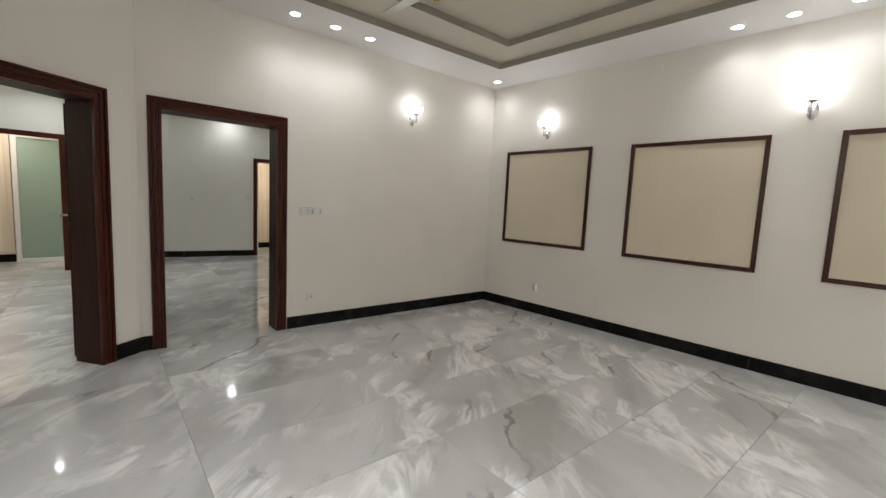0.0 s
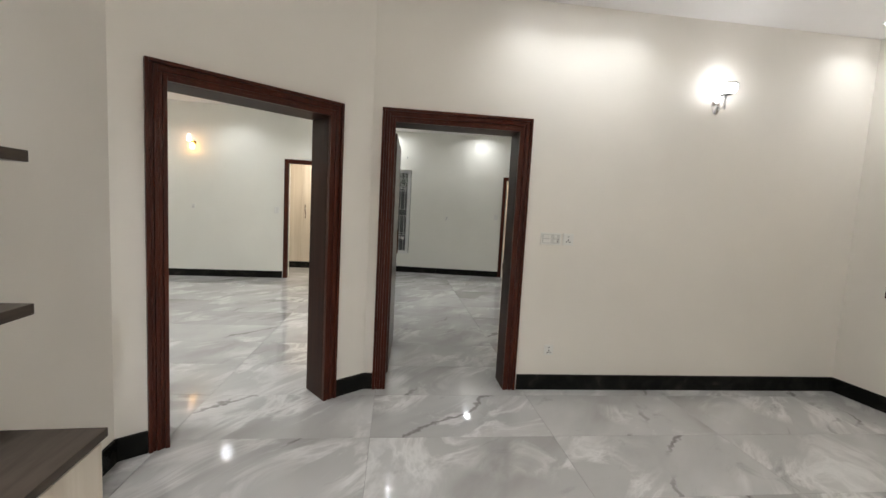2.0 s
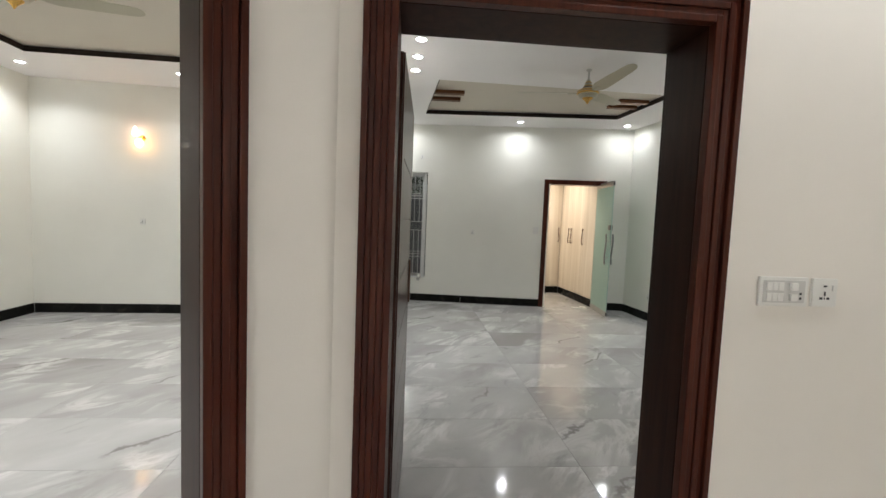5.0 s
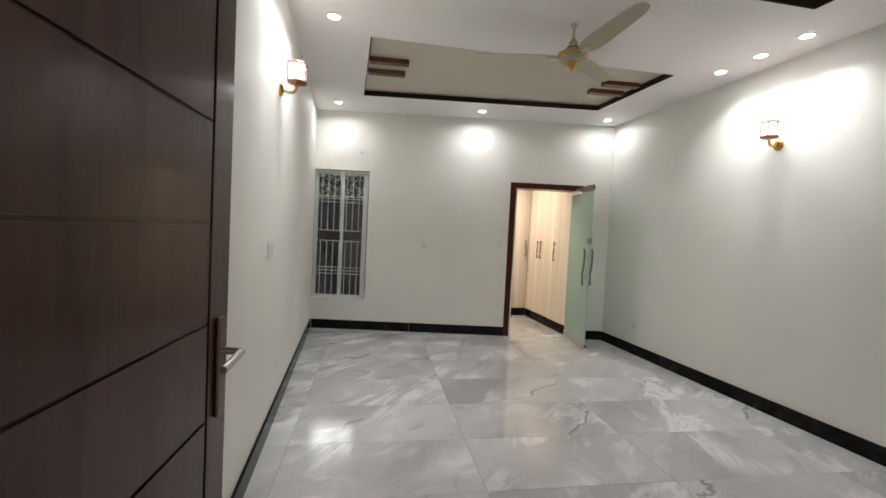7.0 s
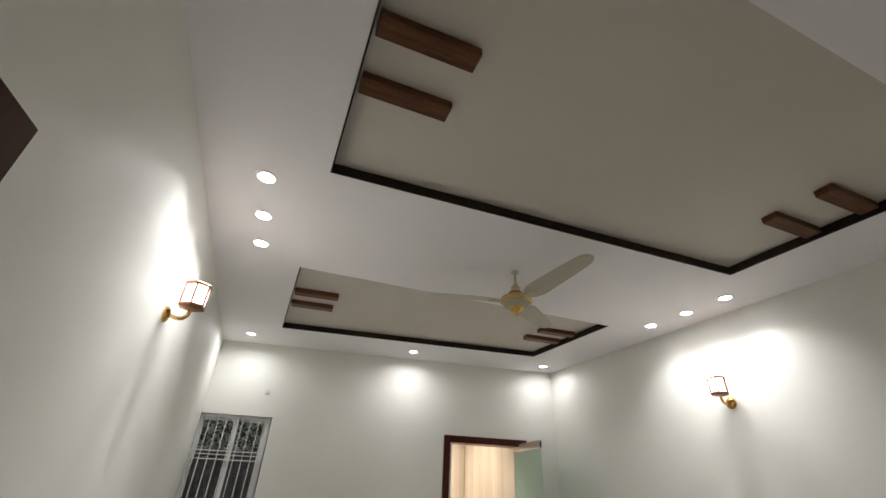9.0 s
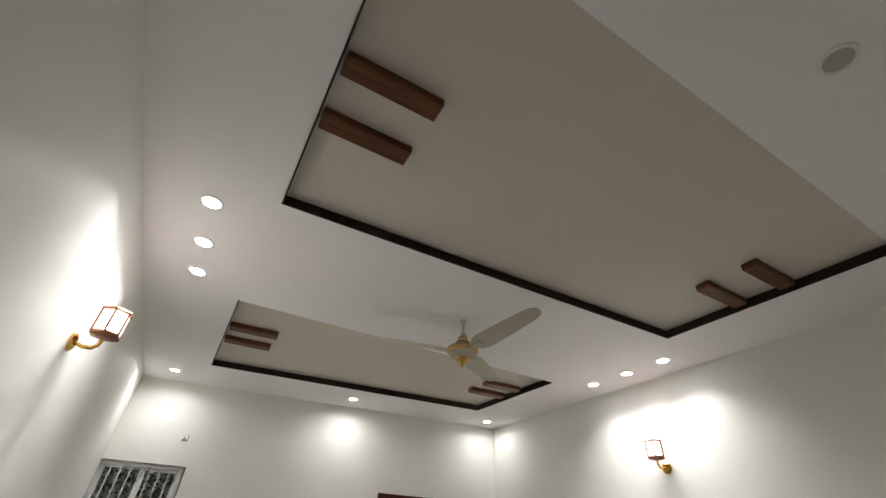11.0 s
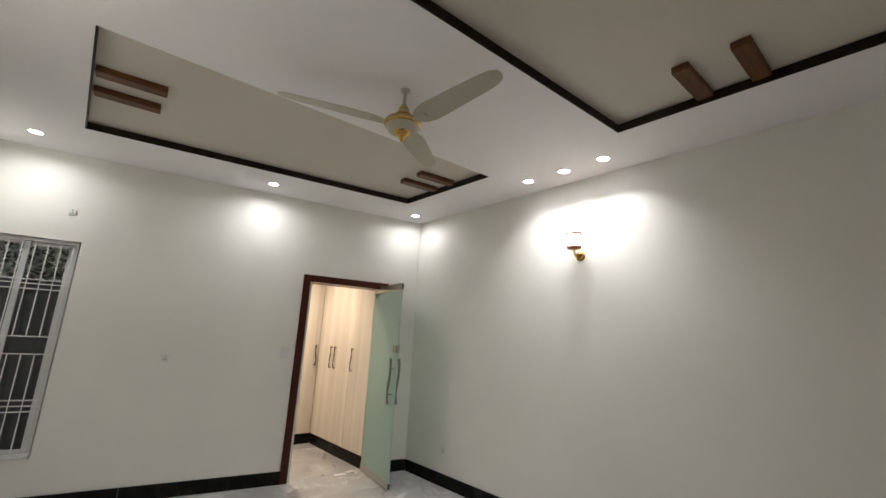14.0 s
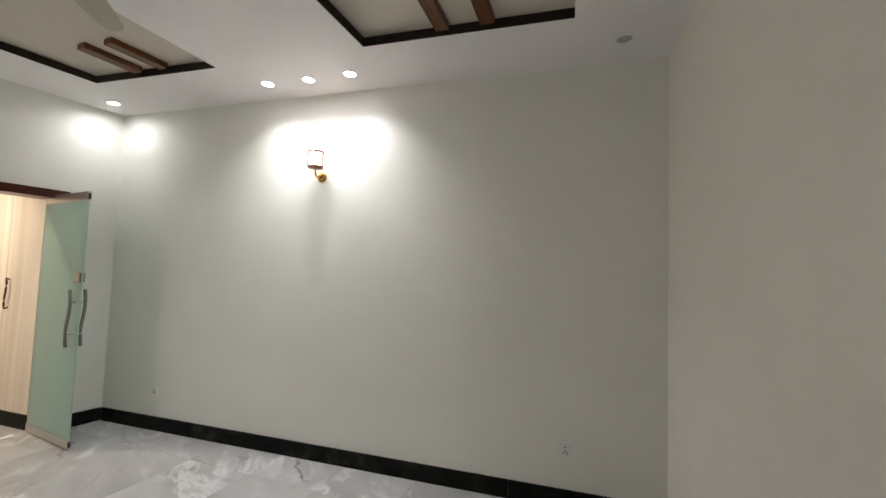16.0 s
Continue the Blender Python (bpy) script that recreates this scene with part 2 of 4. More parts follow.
def face(p0, p1, s, z=0.0):
    """A pose on the wall face from p0 to p1: x along it, y behind it."""
    d = Vector((p1[0] - p0[0], p1[1] - p0[1], 0))
    a = math.degrees(math.atan2(d.y, d.x))
    d.normalize()
    return pose(p0[0] + d.x * s, p0[1] + d.y * s, z, 0, 0, a)


# ---- walls ----
B0, B1 = (0.535, 4.490), (5.2, 4.229)
wall("wall_hall_bedroom", B0, B1, (0.549, 4.640), (5.2, 4.845), TOP, [(0.0285, 0.264, 0, 2.165)], WALL, "smooth cream painted wall with a doorway")
wall("wall_hall_east", (4.87, 4.3), (4.87, -2.6), (5.1, 4.3), (5.1, -2.6), TOP, [], WALL, "cream painted wall with framed panels")
A0, A1 = (-0.80, 3.589), (0.545, 4.494)
ALEN = math.hypot(A1[0] - A0[0], A1[1] - A0[1])
nA = Vector((-(A1[1] - A0[1]), A1[0] - A0[0])) / ALEN
wall("wall_slanted_doorway", A0, A1, (A0[0] + nA.x * 0.25, A0[1] + nA.y * 0.25), (A1[0] + nA.x * 0.25, A1[1] + nA.y * 0.25), TOP, [(0.225 / ALEN, 1.265 / ALEN, 0, 2.135)], WALL, "slanted cream wall with a doorway")
wall("wall_hall_west", (-0.80, 3.62), (-0.80, -2.6), (-1.05, 3.62), (-1.05, -2.6), TOP, [], WALL, "plain cream painted wall beside the shelves")
wall("wall_hall_south", (-1.05, -2.6), (5.1, -2.6), (-1.05, -2.85), (5.1, -2.85), TOP, [], WALL, "plain cream painted wall")
wall("wall_bedroom_east", (4.94, 4.80), (4.94, 10.25), (5.18, 4.80), (5.18, 10.25), TOP, [], WALL_R, "pale painted bedroom wall with a sconce")
wall("wall_bedroom_west", (0.635, 4.642), (0.635, 11.18), (0.40, 4.60), (0.40, 11.18), TOP, [], WALL_R, "pale painted wall between the bedrooms")
K0, K1 = (0.60, 10.945), (5.18, 10.043)
KLEN = math.hypot(K1[0] - K0[0], K1[1] - K0[1])
wall("wall_bedroom_north", K0, K1, (K0[0] + 0.045, K0[1] + 0.23), (K1[0] + 0.045, K1[1] + 0.23), TOP,
     [(0.022 / 4.58, 0.815 / 4.58, 0.43, 2.345), (2.97 / 4.58, 3.93 / 4.58, 0, 2.24)], WALL_R, "pale painted wall with a window and a doorway")
wall("wall_second_north", (-4.3, 9.60), (0.42, 9.60), (-4.3, 9.83), (0.42, 9.83), TOP, [(3.25 / 4.72, 4.45 / 4.72, 0, 2.23)], WALL_R, "pale painted wall with a doorway")
wall("wall_second_west", (-4.12, 9.7), (-4.12, 3.2), (-4.36, 9.7), (-4.36, 3.2), TOP, [(1.70 / 6.5, 2.75 / 6.5, 0.5, 2.30)], WALL_R, "pale painted wall with a window")
wall("wall_second_south", (-4.36, 3.45), (-0.98, 3.45), (-4.36, 3.2), (-0.98, 3.2), TOP, [], WALL_R, "pale painted wall")
# dressing rooms behind the two bedrooms
wall("wall_dressing_north", (2.75, 12.62), (5.4, 12.62), (2.75, 12.8), (5.4, 12.8), TOP, [], WALL_R, "plain dressing room wall")
wall("wall_dressing_east", (5.12, 10.1), (5.12, 12.7), (5.3, 10.1), (5.3, 12.7), TOP, [], WALL_R, "plain dressing room wall")
wall("wall_dressing_west", (2.9, 10.65), (2.9, 12.7), (2.75, 10.7), (2.75, 12.7), TOP, [], WALL_R, "plain dressing room wall")
wall("wall_second_dressing_east", (0.30, 9.84), (0.30, 11.9), (0.39, 9.84), (0.39, 11.9), TOP, [], WALL_R, "plain dressing room wall")
wall("wall_second_dressing", (-1.6, 11.9), (0.39, 11.9), (-1.6, 12.1), (0.39, 12.1), TOP, [], WALL_R, "plain dressing room wall")
wall("wall_second_dressing_west", (-1.45, 9.8), (-1.45, 12.0), (-1.6, 9.8), (-1.6, 12.0), TOP, [], WALL_R, "plain dressing room wall")


# ---- ceilings with recessed trays ----
def ceiling(name, outline, trays, z, label):
    """Soffit slabs around quadrilateral recesses; trays: (near-left, near-right, far-right, far-left)."""
    x0, x1, y0, y1 = outline
    bm = bmesh.new()
    y = y0
    for nl, nr, fr, fl in trays:
        prism(bm, [(x0, y), (nl[0], y), (nl[0], nl[1]), (x0, nl[1])], z, z + 0.065)
        prism(bm, [(nl[0], y), (nr[0], y), (nr[0], nr[1]), (nl[0], nl[1])], z, z + 0.065)
        prism(bm, [(nr[0], y), (x1, y), (x1, nr[1]), (nr[0], nr[1])], z, z + 0.065)
        prism(bm, [(x0, nl[1]), (nl[0], nl[1]), (fl[0], fl[1]), (x0, fl[1])], z, z + 0.065)
        prism(bm, [(nr[0], nr[1]), (x1, nr[1]), (x1, fr[1]), (fr[0], fr[1])], z, z + 0.065)
        yl, yr = fl[1], fr[1]
        ym = max(yl, yr) + 0.05
        prism(bm, [(x0, yl), (fl[0], yl), (fl[0], ym), (x0, ym)], z, z + 0.065)
        prism(bm, [(fl[0], yl), (fr[0], yr), (fr[0], ym), (fl[0], ym)], z, z + 0.065)
        prism(bm, [(fr[0], yr), (x1, yr), (x1, ym), (fr[0], ym)], z, z + 0.065)
        y = ym
    if y < y1:
        prism(bm, [(x0, y), (x1, y), (x1, y1), (x0, y1)], z, z + 0.065)
    return structure(name, bm, CEIL, label, "ceiling")


T1 = ((1.29, 5.47), (4.30, 5.47), (4.29, 6.89), (1.30, 7.04))
T2 = ((1.28, 8.35), (4.29, 8.20), (4.27, 9.50), (1.27, 10.02))
ceiling("ceiling_bedroom", (0.5, 5.1, 4.75, 11.2), [T1, T2], H, "white bedroom ceiling with two recesses")
TH = ((0.7, -1.6), (4.10, -1.6), (4.19, 3.60), (0.7, 3.80))
ceiling("ceiling_hall", (-1.0, 5.0, -2.8, 4.8), [TH], HH, "white hall ceiling with a stepped recess")
TS = ((-3.37, 4.6), (-0.4, 4.6), (-0.4, 8.46), (-3.38, 8.57))
ceiling("ceiling_second", (-4.3, 0.55, 3.3, 9.8), [TS], H, "white ceiling with one large recess")


def plate(name, x0, x1, y0, y1, z, material, label):
    bm = box(bmesh.new(), x0, x1, y0, y1, z, z + 0.12)
    return structure(name, bm, material, label, "ceiling")


plate("ceiling_bedroom_recess", 1.1, 4.6, 5.2, 10.4, H + 0.066, CEIL_IN, "greige recessed ceiling surface")
plate("ceiling_second_recess", -3.7, -0.1, 4.3, 8.9, H + 0.066, CEIL_IN, "greige recessed ceiling surface")
structure("ceiling_dressing", prism(bmesh.new(), [(2.8, 10.60), (5.25, 10.12), (5.25, 12.75), (2.8, 12.75)], 2.9, 3.0), CEIL, "white dressing room ceiling", "ceiling")
plate("ceiling_second_dressing", -1.55, 0.45, 9.70, 12.0, 2.9, CEIL, "white dressing room ceiling")
TI = ((1.2, -1.1), (3.72, -1.1), (3.80, 3.17), (1.2, 3.30))
ceiling("ceiling_hall_middle", (0.3, 4.6, -2.0, 4.2), [TI], HH + 0.066, "greige middle step of the hall ceiling").data.materials[0] = CEIL_IN
plate("ceiling_hall_recess", 0.9, 4.2, -1.4, 3.6, HH + 0.132, CEIL_IN, "grey recessed ceiling surface")


def tray_edges(name, tray, z, h, w, material, label, skip=0):
    """Thin boards that line the four faces of a recess."""
    bm = bmesh.new()
    c = (sum(p[0] for p in tray) / 4, sum(p[1] for p in tray) / 4)
    for p, q in list(zip(tray, tray[1:] + tray[:1]))[skip:]:
        d = Vector((q[0] - p[0], q[1] - p[1])).normalized()
        n = Vector((-d.y, d.x))
        if n.dot(Vector((c[0] - p[0], c[1] - p[1]))) < 0:
            n = -n
        prism(bm, [(p[0] - n.x * 0.002, p[1] - n.y * 0.002), (q[0] - n.x * 0.002, q[1] - n.y * 0.002), (q[0] + n.x * w, q[1] + n.y * w), (p[0] + n.x * w, p[1] + n.y * w)], z, z + h)
    return structure(name, bm, material, label, "trim")


tray_edges("trim_recess_near", T1, H - 0.003, 0.062, 0.007, TRIM, "black-brown wooden edging of the ceiling recess", 1)
tray_edges("trim_recess_far", T2, H - 0.003, 0.062, 0.007, TRIM, "black-brown wooden edging of the ceiling recess", 1)
tray_edges("trim_recess_second", TS, H - 0.003, 0.062, 0.007, TRIM, "black-brown wooden edging of the ceiling recess", 1)
tray_edges("trim_recess_hall", TH, HH - 0.003, 0.068, 0.008, CEIL_GREY, "grey painted edge of the hall recess")
tray_edges("trim_recess_hall_inner", TI, HH + 0.063, 0.068, 0.008, CEIL_GREY, "grey painted edge of the inner recess")


# ---- floor ----
floor = structure("floor", box(bmesh.new(), -5, 6, -3.2, 13.2, -0.12, -0.008), GROUT, "polished grey marble tile floor", "floor")


# ---- skirting ----
def skirting(name, p0, p1, side, pieces, h=0.13):
    """Black marble skirting along p0-p1 on the wall's face; side is the sign of the room's side."""
    root = empty(name, Matrix(), "polished black marble skirting along the wall", "baseboard", "", "structure")
    d = Vector((p1[0] - p0[0], p1[1] - p0[1]))
    n = Vector((-d.y, d.x)).normalized() * side
    for k in range(pieces):
        g = 0.0012 / max(d.length, 0.1)
        a, b = lerp(p0, p1, k / pieces + g), lerp(p0, p1, (k + 1) / pieces - g)
        bm = prism(bmesh.new(), [a, b, (b[0] + n.x * 0.018, b[1] + n.y * 0.018), (a[0] + n.x * 0.018, a[1] + n.y * 0.018)], 0, h)
        part("skirting_tile", bm, BLACK, root)
    return root


def bx(x):
    return (x, 4.52 - 0.056 * x)


skirting("baseboard_hall_north", bx(1.825), bx(4.87), -1, 3)
skirting("baseboard_hall_pier", bx(0.541), bx(0.612), -1, 1)
skirting("baseboard_hall_east", (4.87, 4.23), (4.87, -2.6), -1, 6)
skirting("baseboard_slanted_right", lerp(A0, A1, 1.352 / ALEN), lerp(A0, A1, 1.617 / ALEN), -1, 1)
skirting("baseboard_slanted_left", lerp(A0, A1, -0.004), lerp(A0, A1, 0.152 / ALEN), -1, 1)
skirting("baseboard_hall_west", (-0.80, 3.592), (-0.80, 2.84), 1, 1)
skirting("baseboard_bedroom_east", (4.94, 4.84), (4.94, 10.07), 1, 5)
skirting("baseboard_bedroom_west", (0.635, 4.72), (0.635, 10.92), -1, 5)
skirting("baseboard_bedroom_north", (0.66, 10.933), (3.49, 10.376), -1, 2)
skirting("baseboard_bedroom_north_right", (4.62, 10.153), (4.93, 10.092), -1, 1)
skirting("baseboard_bedroom_south", (1.85, 4.700), (4.93, 4.836), 1, 3)
skirting("baseboard_second_north", (-4.10, 9.60), (-1.13, 9.60), -1, 3)
skirting("baseboard_second_west", (-4.12, 9.58), (-4.12, 3.5), 1, 5)


# ---- doors ----
def architrave(root, w, h, aw, m, deep):
    """Stepped moulding round an opening of width w and height h; x along, -y out of the wall."""
    steps = ((0.0, aw * 0.22, 0.030), (aw * 0.22, aw * 0.42, 0.022), (aw * 0.42, aw * 0.62, 0.028), (aw * 0.62, aw * 0.80, 0.020), (aw * 0.80, aw, 0.034))
    for side in ("left", "right", "head"):
        bm = bmesh.new()
        for a, b, d in steps:
            a, b = a + 0.0004, b - 0.0004
            if side == "left":
                box(bm, -b, -a, -d, 0.004, 0, h + b, m, 0.003)
            elif side == "right":
                box(bm, w + a, w + b, -d, 0.004, 0, h + b, m, 0.003)
            else:
                box(bm, -a + 0.0005, w + a - 0.0005, -d, 0.004, h + a, h + b, m, 0.003)
        part("architrave", bm, MAHOG, root)
    for x0, x1, z0, z1 in ((-0.024, 0, 0, h + 0.024), (w, w + 0.024, 0, h + 0.024), (-0.001, w + 0.001, h, h + 0.024)):
        part("jamb_lining", box(bmesh.new(), x0, x1, 0.006, deep, z0, z1, m, 0.002), LINING, root)


    for x0, x1, z0, z1 in ((-0.078, -0.001, 0, h + 0.08), (w + 0.001, w + 0.08, 0, h + 0.08), (-0.0005, w + 0.0005, h + 0.001, h + 0.08)):
        part("rear_casing", box(bmesh.new(), x0, x1, deep - 0.006, deep + 0.016, z0, z1, None, 0.002), LINING, root)


def lever(root, m, sign):
    bm = box(bmesh.new(), -0.022, 0.022, -0.012 if sign < 0 else 0, 0 if sign < 0 else 0.012, -0.13, 0.13, m, 0.004)
    ob = part("handle_plate", bm, BRONZE, root, "dark bronze handle plate")
    s = sign
    bm = bmesh.new()
    tube(bm, [m @ Vector(p) for p in ((0, 0.006 * s, 0.04), (0, 0.05 * s, 0.04), (-0.012, 0.062 * s, 0.04), (-0.05, 0.066 * s, 0.042), (-0.10, 0.064 * s, 0.034), (-0.125, 0.06 * s, 0.030))], 0.010)
    part("handle_lever", bm, STEEL, root, "steel lever handle", True)


def door_leaf(name, hinge, angle, w, h, label):
    """A panelled leaf: x from the hinge along the leaf, y through its thickness."""
    root = empty(name, pose(hinge[0], hinge[1], 0.012, 0, 0, angle), label, "door")
    part("leaf", box(bmesh.new(), 0, w, -0.02, 0.02, 0, h, None, 0.003), LEAFW, root)
    for s in (-1, 1):
        y0, y1 = (-0.0265, -0.0205) if s < 0 else (0.0205, 0.0265)
        part("stile", box(bmesh.new(), 0.002, 0.10, y0, y1, 0.002, h - 0.002, None, 0.002), LEAFW, root)
        part("stile", box(bmesh.new(), w - 0.115, w - 0.002, y0, y1, 0.002, h - 0.002, None, 0.002), LEAFW, root)
        zs = [0.0, 0.255, 0.50, 0.745, 0.99, 1.235, 1.48, 1.725, h]
        for z0, z1 in zip(zs, zs[1:]):
            part("panel", box(bmesh.new(), 0.104, w - 0.128, y0, y1, z0 + 0.004, z1 - 0.004, None, 0.002), LEAFW, root)
        lever(root, pose(w - 0.06, 0.0265 * s, 1.11), s)
    hg = bmesh.new()
    for z in (0.25, 1.05, 1.85):
        lathe(hg, [(0.009, z), (0.009, z + 0.10)], 10)
    part("hinge", hg, STEEL, root)
    return root


d1 = empty("door_1", on_b(0.717), "dark mahogany door frame with fluted moulding", "door frame", "", "structure")
architrave(d1, 0.99, 2.15, 0.105, None, 0.215)
dA = empty("door_2", face(A0, A1, 0.258), "dark mahogany door frame with fluted moulding", "door frame", "", "structure")
architrave(dA, 0.987, 2.115, 0.105, None, 0.245)
door_leaf("bedroom_door", (0.722, 4.772), 84.45, 0.985, 2.105, "open dark brown panelled wooden door with lever handle")
door_leaf("second_bedroom_door", (0.105, 4.60), 88.5, 0.96, 2.09, "open dark brown panelled wooden door beside its frame")
dW = empty("door_3", face(K0, K1, 2.99), "slim dark brown frame of the dressing room doorway", "door frame", "", "structure")
for q in ((-0.07, 0.01, 0, 2.295), (0.94, 1.02, 0, 2.295)):
    part("jamb", box(bmesh.new(), q[0], q[1], -0.018, 0.24, q[2], q[3], None, 0.003), MAHOG, dW)
part("head", box(bmesh.new(), 0.0105, 0.9395, -0.018, 0.24, 2.215, 2.295, None, 0.003), MAHOG, dW)
dS = empty("door_4", pose(-1.05, 9.60, 0), "slim dark brown frame of the second dressing doorway", "door frame", "", "structure")
for q in ((-0.07, 0.01, 0, 2.29), (1.14, 1.22, 0, 2.29)):
    part("jamb", box(bmesh.new(), q[0], q[1], -0.018, 0.07, q[2], q[3], None, 0.003), MAHOG, dS)
part("head", box(bmesh.new(), 0.0105, 1.1395, -0.018, 0.07, 2.21, 2.29, None, 0.003), MAHOG, dS)


def glass_door(name, hinge, free, h, label):
    d = Vector((free[0] - hinge[0], free[1] - hinge[1]))
    w = d.length
    root = empty(name, pose(hinge[0], hinge[1], 0.012, 0, 0, math.degrees(math.atan2(d.y, d.x))), label, "glass door")
    part("pane", box(bmesh.new(), 0, w, -0.006, 0.006, 0.05, h - 0.07, None, 0.001), FROST, root, "frosted green glass pane")
    part("top_rail", box(bmesh.new(), 0, w + 0.003, -0.014, 0.014, h - 0.085, h, None, 0.002), STEEL, root, "brushed steel top rail")
    part("bottom_rail", box(bmesh.new(), 0, w + 0.003, -0.014, 0.014, 0, 0.075, None, 0.002), STEEL, root, "brushed steel bottom rail")
    part("rail_cap", box(bmesh.new(), w + 0.0035, w + 0.008, -0.010, 0.010, h - 0.07, h - 0.015), DARKP, root)
    part("rail_cap", box(bmesh.new(), w + 0.0035, w + 0.008, -0.010, 0.010, 0.012, 0.06), DARKP, root)
    part("lock", box(bmesh.new(), w - 0.10, w - 0.01, -0.022, 0.022, 1.43, 1.51, None, 0.004), DSTEEL, root, "steel lock case")
    for s in (-1, 1):
        pts = [(w - 0.07 + 0.022 * math.sin((k / 12 - 0.5) * 2 * math.pi), 0.055 * s, 0.86 + 0.50 * k / 12) for k in range(13)]
        part("pull_handle", tube(bmesh.new(), pts, 0.014), DSTEEL, root, "curved steel pull handle", True)
    posts = bmesh.new()
    for z in (0.97, 1.25):
        tube(posts, [(w - 0.07, -0.05, z), (w - 0.07, 0.05, z)], 0.008)
    part("handle_post", posts, STEEL, root)
    return root


glass_door("glass_door", (4.47, 10.36), (4.335, 9.57), 2.235, "open frosted green glass door with steel rails")

# white-framed frosted door at the back of the second dressing room
bath = empty("bathroom_door", pose(-0.545, 10.93, 0), "closed white-framed frosted glass door beside the wardrobe", "glass door")
for x0, x1, z0, z1 in ((0, 0.075, 0, 2.36), (0.765, 0.84, 0, 2.36), (0.0755, 0.7645, 2.28, 2.36), (0.0755, 0.7645, 0.0, 0.06)):
    part("frame_rail", box(bmesh.new(), x0, x1, -0.03, 0.03, z0, z1, None, 0.003), ALU, bath, "white aluminium frame")
part("pane", box(bmesh.new(), 0.07, 0.77, -0.005, 0.005, 0.055, 2.285), FROST, bath, "frosted green glass pane")


# ---- windows ----
def window(name, m, w, h, label):
    """x along, y outwards, z from the sill."""
    root = empty(name, m, label, "window", "", "structure")
    fr = bmesh.new()
    for q in ((0, 0.028, 0, h), (w - 0.028, w, 0, h), (0.0285, w - 0.0285, 0, 0.03), (0.0285, w - 0.0285, h - 0.03, h)):
        box(fr, q[0], q[1], 0.05, 0.13, q[2], q[3], None, 0.002)
    part("window_frame", fr, ALU, root)
    mid = w * 0.53
    for a, b, y in ((0.03, mid + 0.022, 0.075), (mid - 0.022, w - 0.03, 0.105)):
        s = bmesh.new()
        for q in ((a, a + 0.026, 0.032, h - 0.032), (b - 0.044, b, 0.032, h - 0.032), (a + 0.0265, b - 0.0445, 0.032, 0.062), (a + 0.0265, b - 0.0445, h - 0.062, h - 0.032)):
            box(s, q[0], q[1], y - 0.012, y + 0.012, q[2], q[3], None, 0.002)
        sash = part("sash", s, ALU, root)
        pane = part("pane", box(bmesh.new(), a + 0.022, b - 0.04, y - 0.003, y + 0.003, 0.058, h - 0.058), GLASS, sash)
        pane.visible_shadow = False
    part("latch", box(bmesh.new(), mid - 0.012, mid + 0.012, 0.045, 0.063, h * 0.47, h * 0.52, None, 0.003), ALU, root)
    zs = [0.035, 0.20 * h, 0.225 * h, 0.25 * h, 0.455 * h, 0.535 * h, 0.755 * h, 0.78 * h, 0.80 * h, h - 0.03]
    for z in zs:
        part("grille_bar", box(bmesh.new(), 0.0, w, 0.018, 0.026, z - 0.0045, z + 0.0045), GRILLE, root)
    n = 9
    for k in range(n):
        x = 0.03 + (w - 0.06) * k / (n - 1)
        for z0, z1 in ((0.035, 0.455 * h), (0.535 * h, h - 0.03)):
            part("grille_bar", box(bmesh.new(), x - 0.0042, x + 0.0042, 0.0265, 0.034, z0, z1), GRILLE, root)
    part("window_sill", box(bmesh.new(), 0.002, w - 0.002, -0.012, 0.05, 0.001, 0.022, None, 0.003), ALU, root)
    return root


window("window_1", face(K0, K1, 0.025, 0.432), 0.785, 1.91, "white sliding window behind a painted steel grille")
window("window_2", pose(-4.12, 6.96, 0.502, 0, 0, 90), 1.03, 1.79, "white sliding window behind a painted steel grille")

# yard outside the windows
structure("ground", box(bmesh.new(), -60, 60, -60, 60, -0.4, -0.13), GROUT, "bare concrete yard outside the house", "ground")
YARD = paint("grey_yard_wall_paint", (0.15, 0.14, 0.16), 0.7, 0.15)
structure("backdrop_yard_wall", box(bmesh.new(), -0.6, 2.6, 13.3, 13.5, -0.13, 2.1), YARD, "dark grey boundary wall outside the window", "wall")
structure("backdrop_yard_wall_west", box(bmesh.new(), -6.4, -6.2, 3, 10, -0.13, 2.6), YARD, "dark grey boundary wall outside the window", "wall")

LEAF = paint("hedge_leaf_green", (0.15, 0.17, 0.12), 0.5, 0.3)
rng = random.Random(4)
hb = bmesh.new()
for k in range(2600):
    p = Vector((rng.uniform(-0.8, 3.4), rng.uniform(13.5, 14.3), rng.uniform(2.0, 2.9)))
    q = Euler((rng.uniform(0, 6), rng.uniform(0, 6), rng.uniform(0, 6))).to_matrix()
    sz = rng.uniform(0.025, 0.06)
    hb.faces.new([hb.verts.new(p + q @ Vector(v)) for v in ((0, -sz, 0), (sz * 0.45, 0, 0.01), (0, sz, 0), (-sz * 0.45, 0, 0.01))])
tagged(mesh("hedge", hb, LEAF), "green hedge leaves above the yard wall", "hedge", "", "stuff")


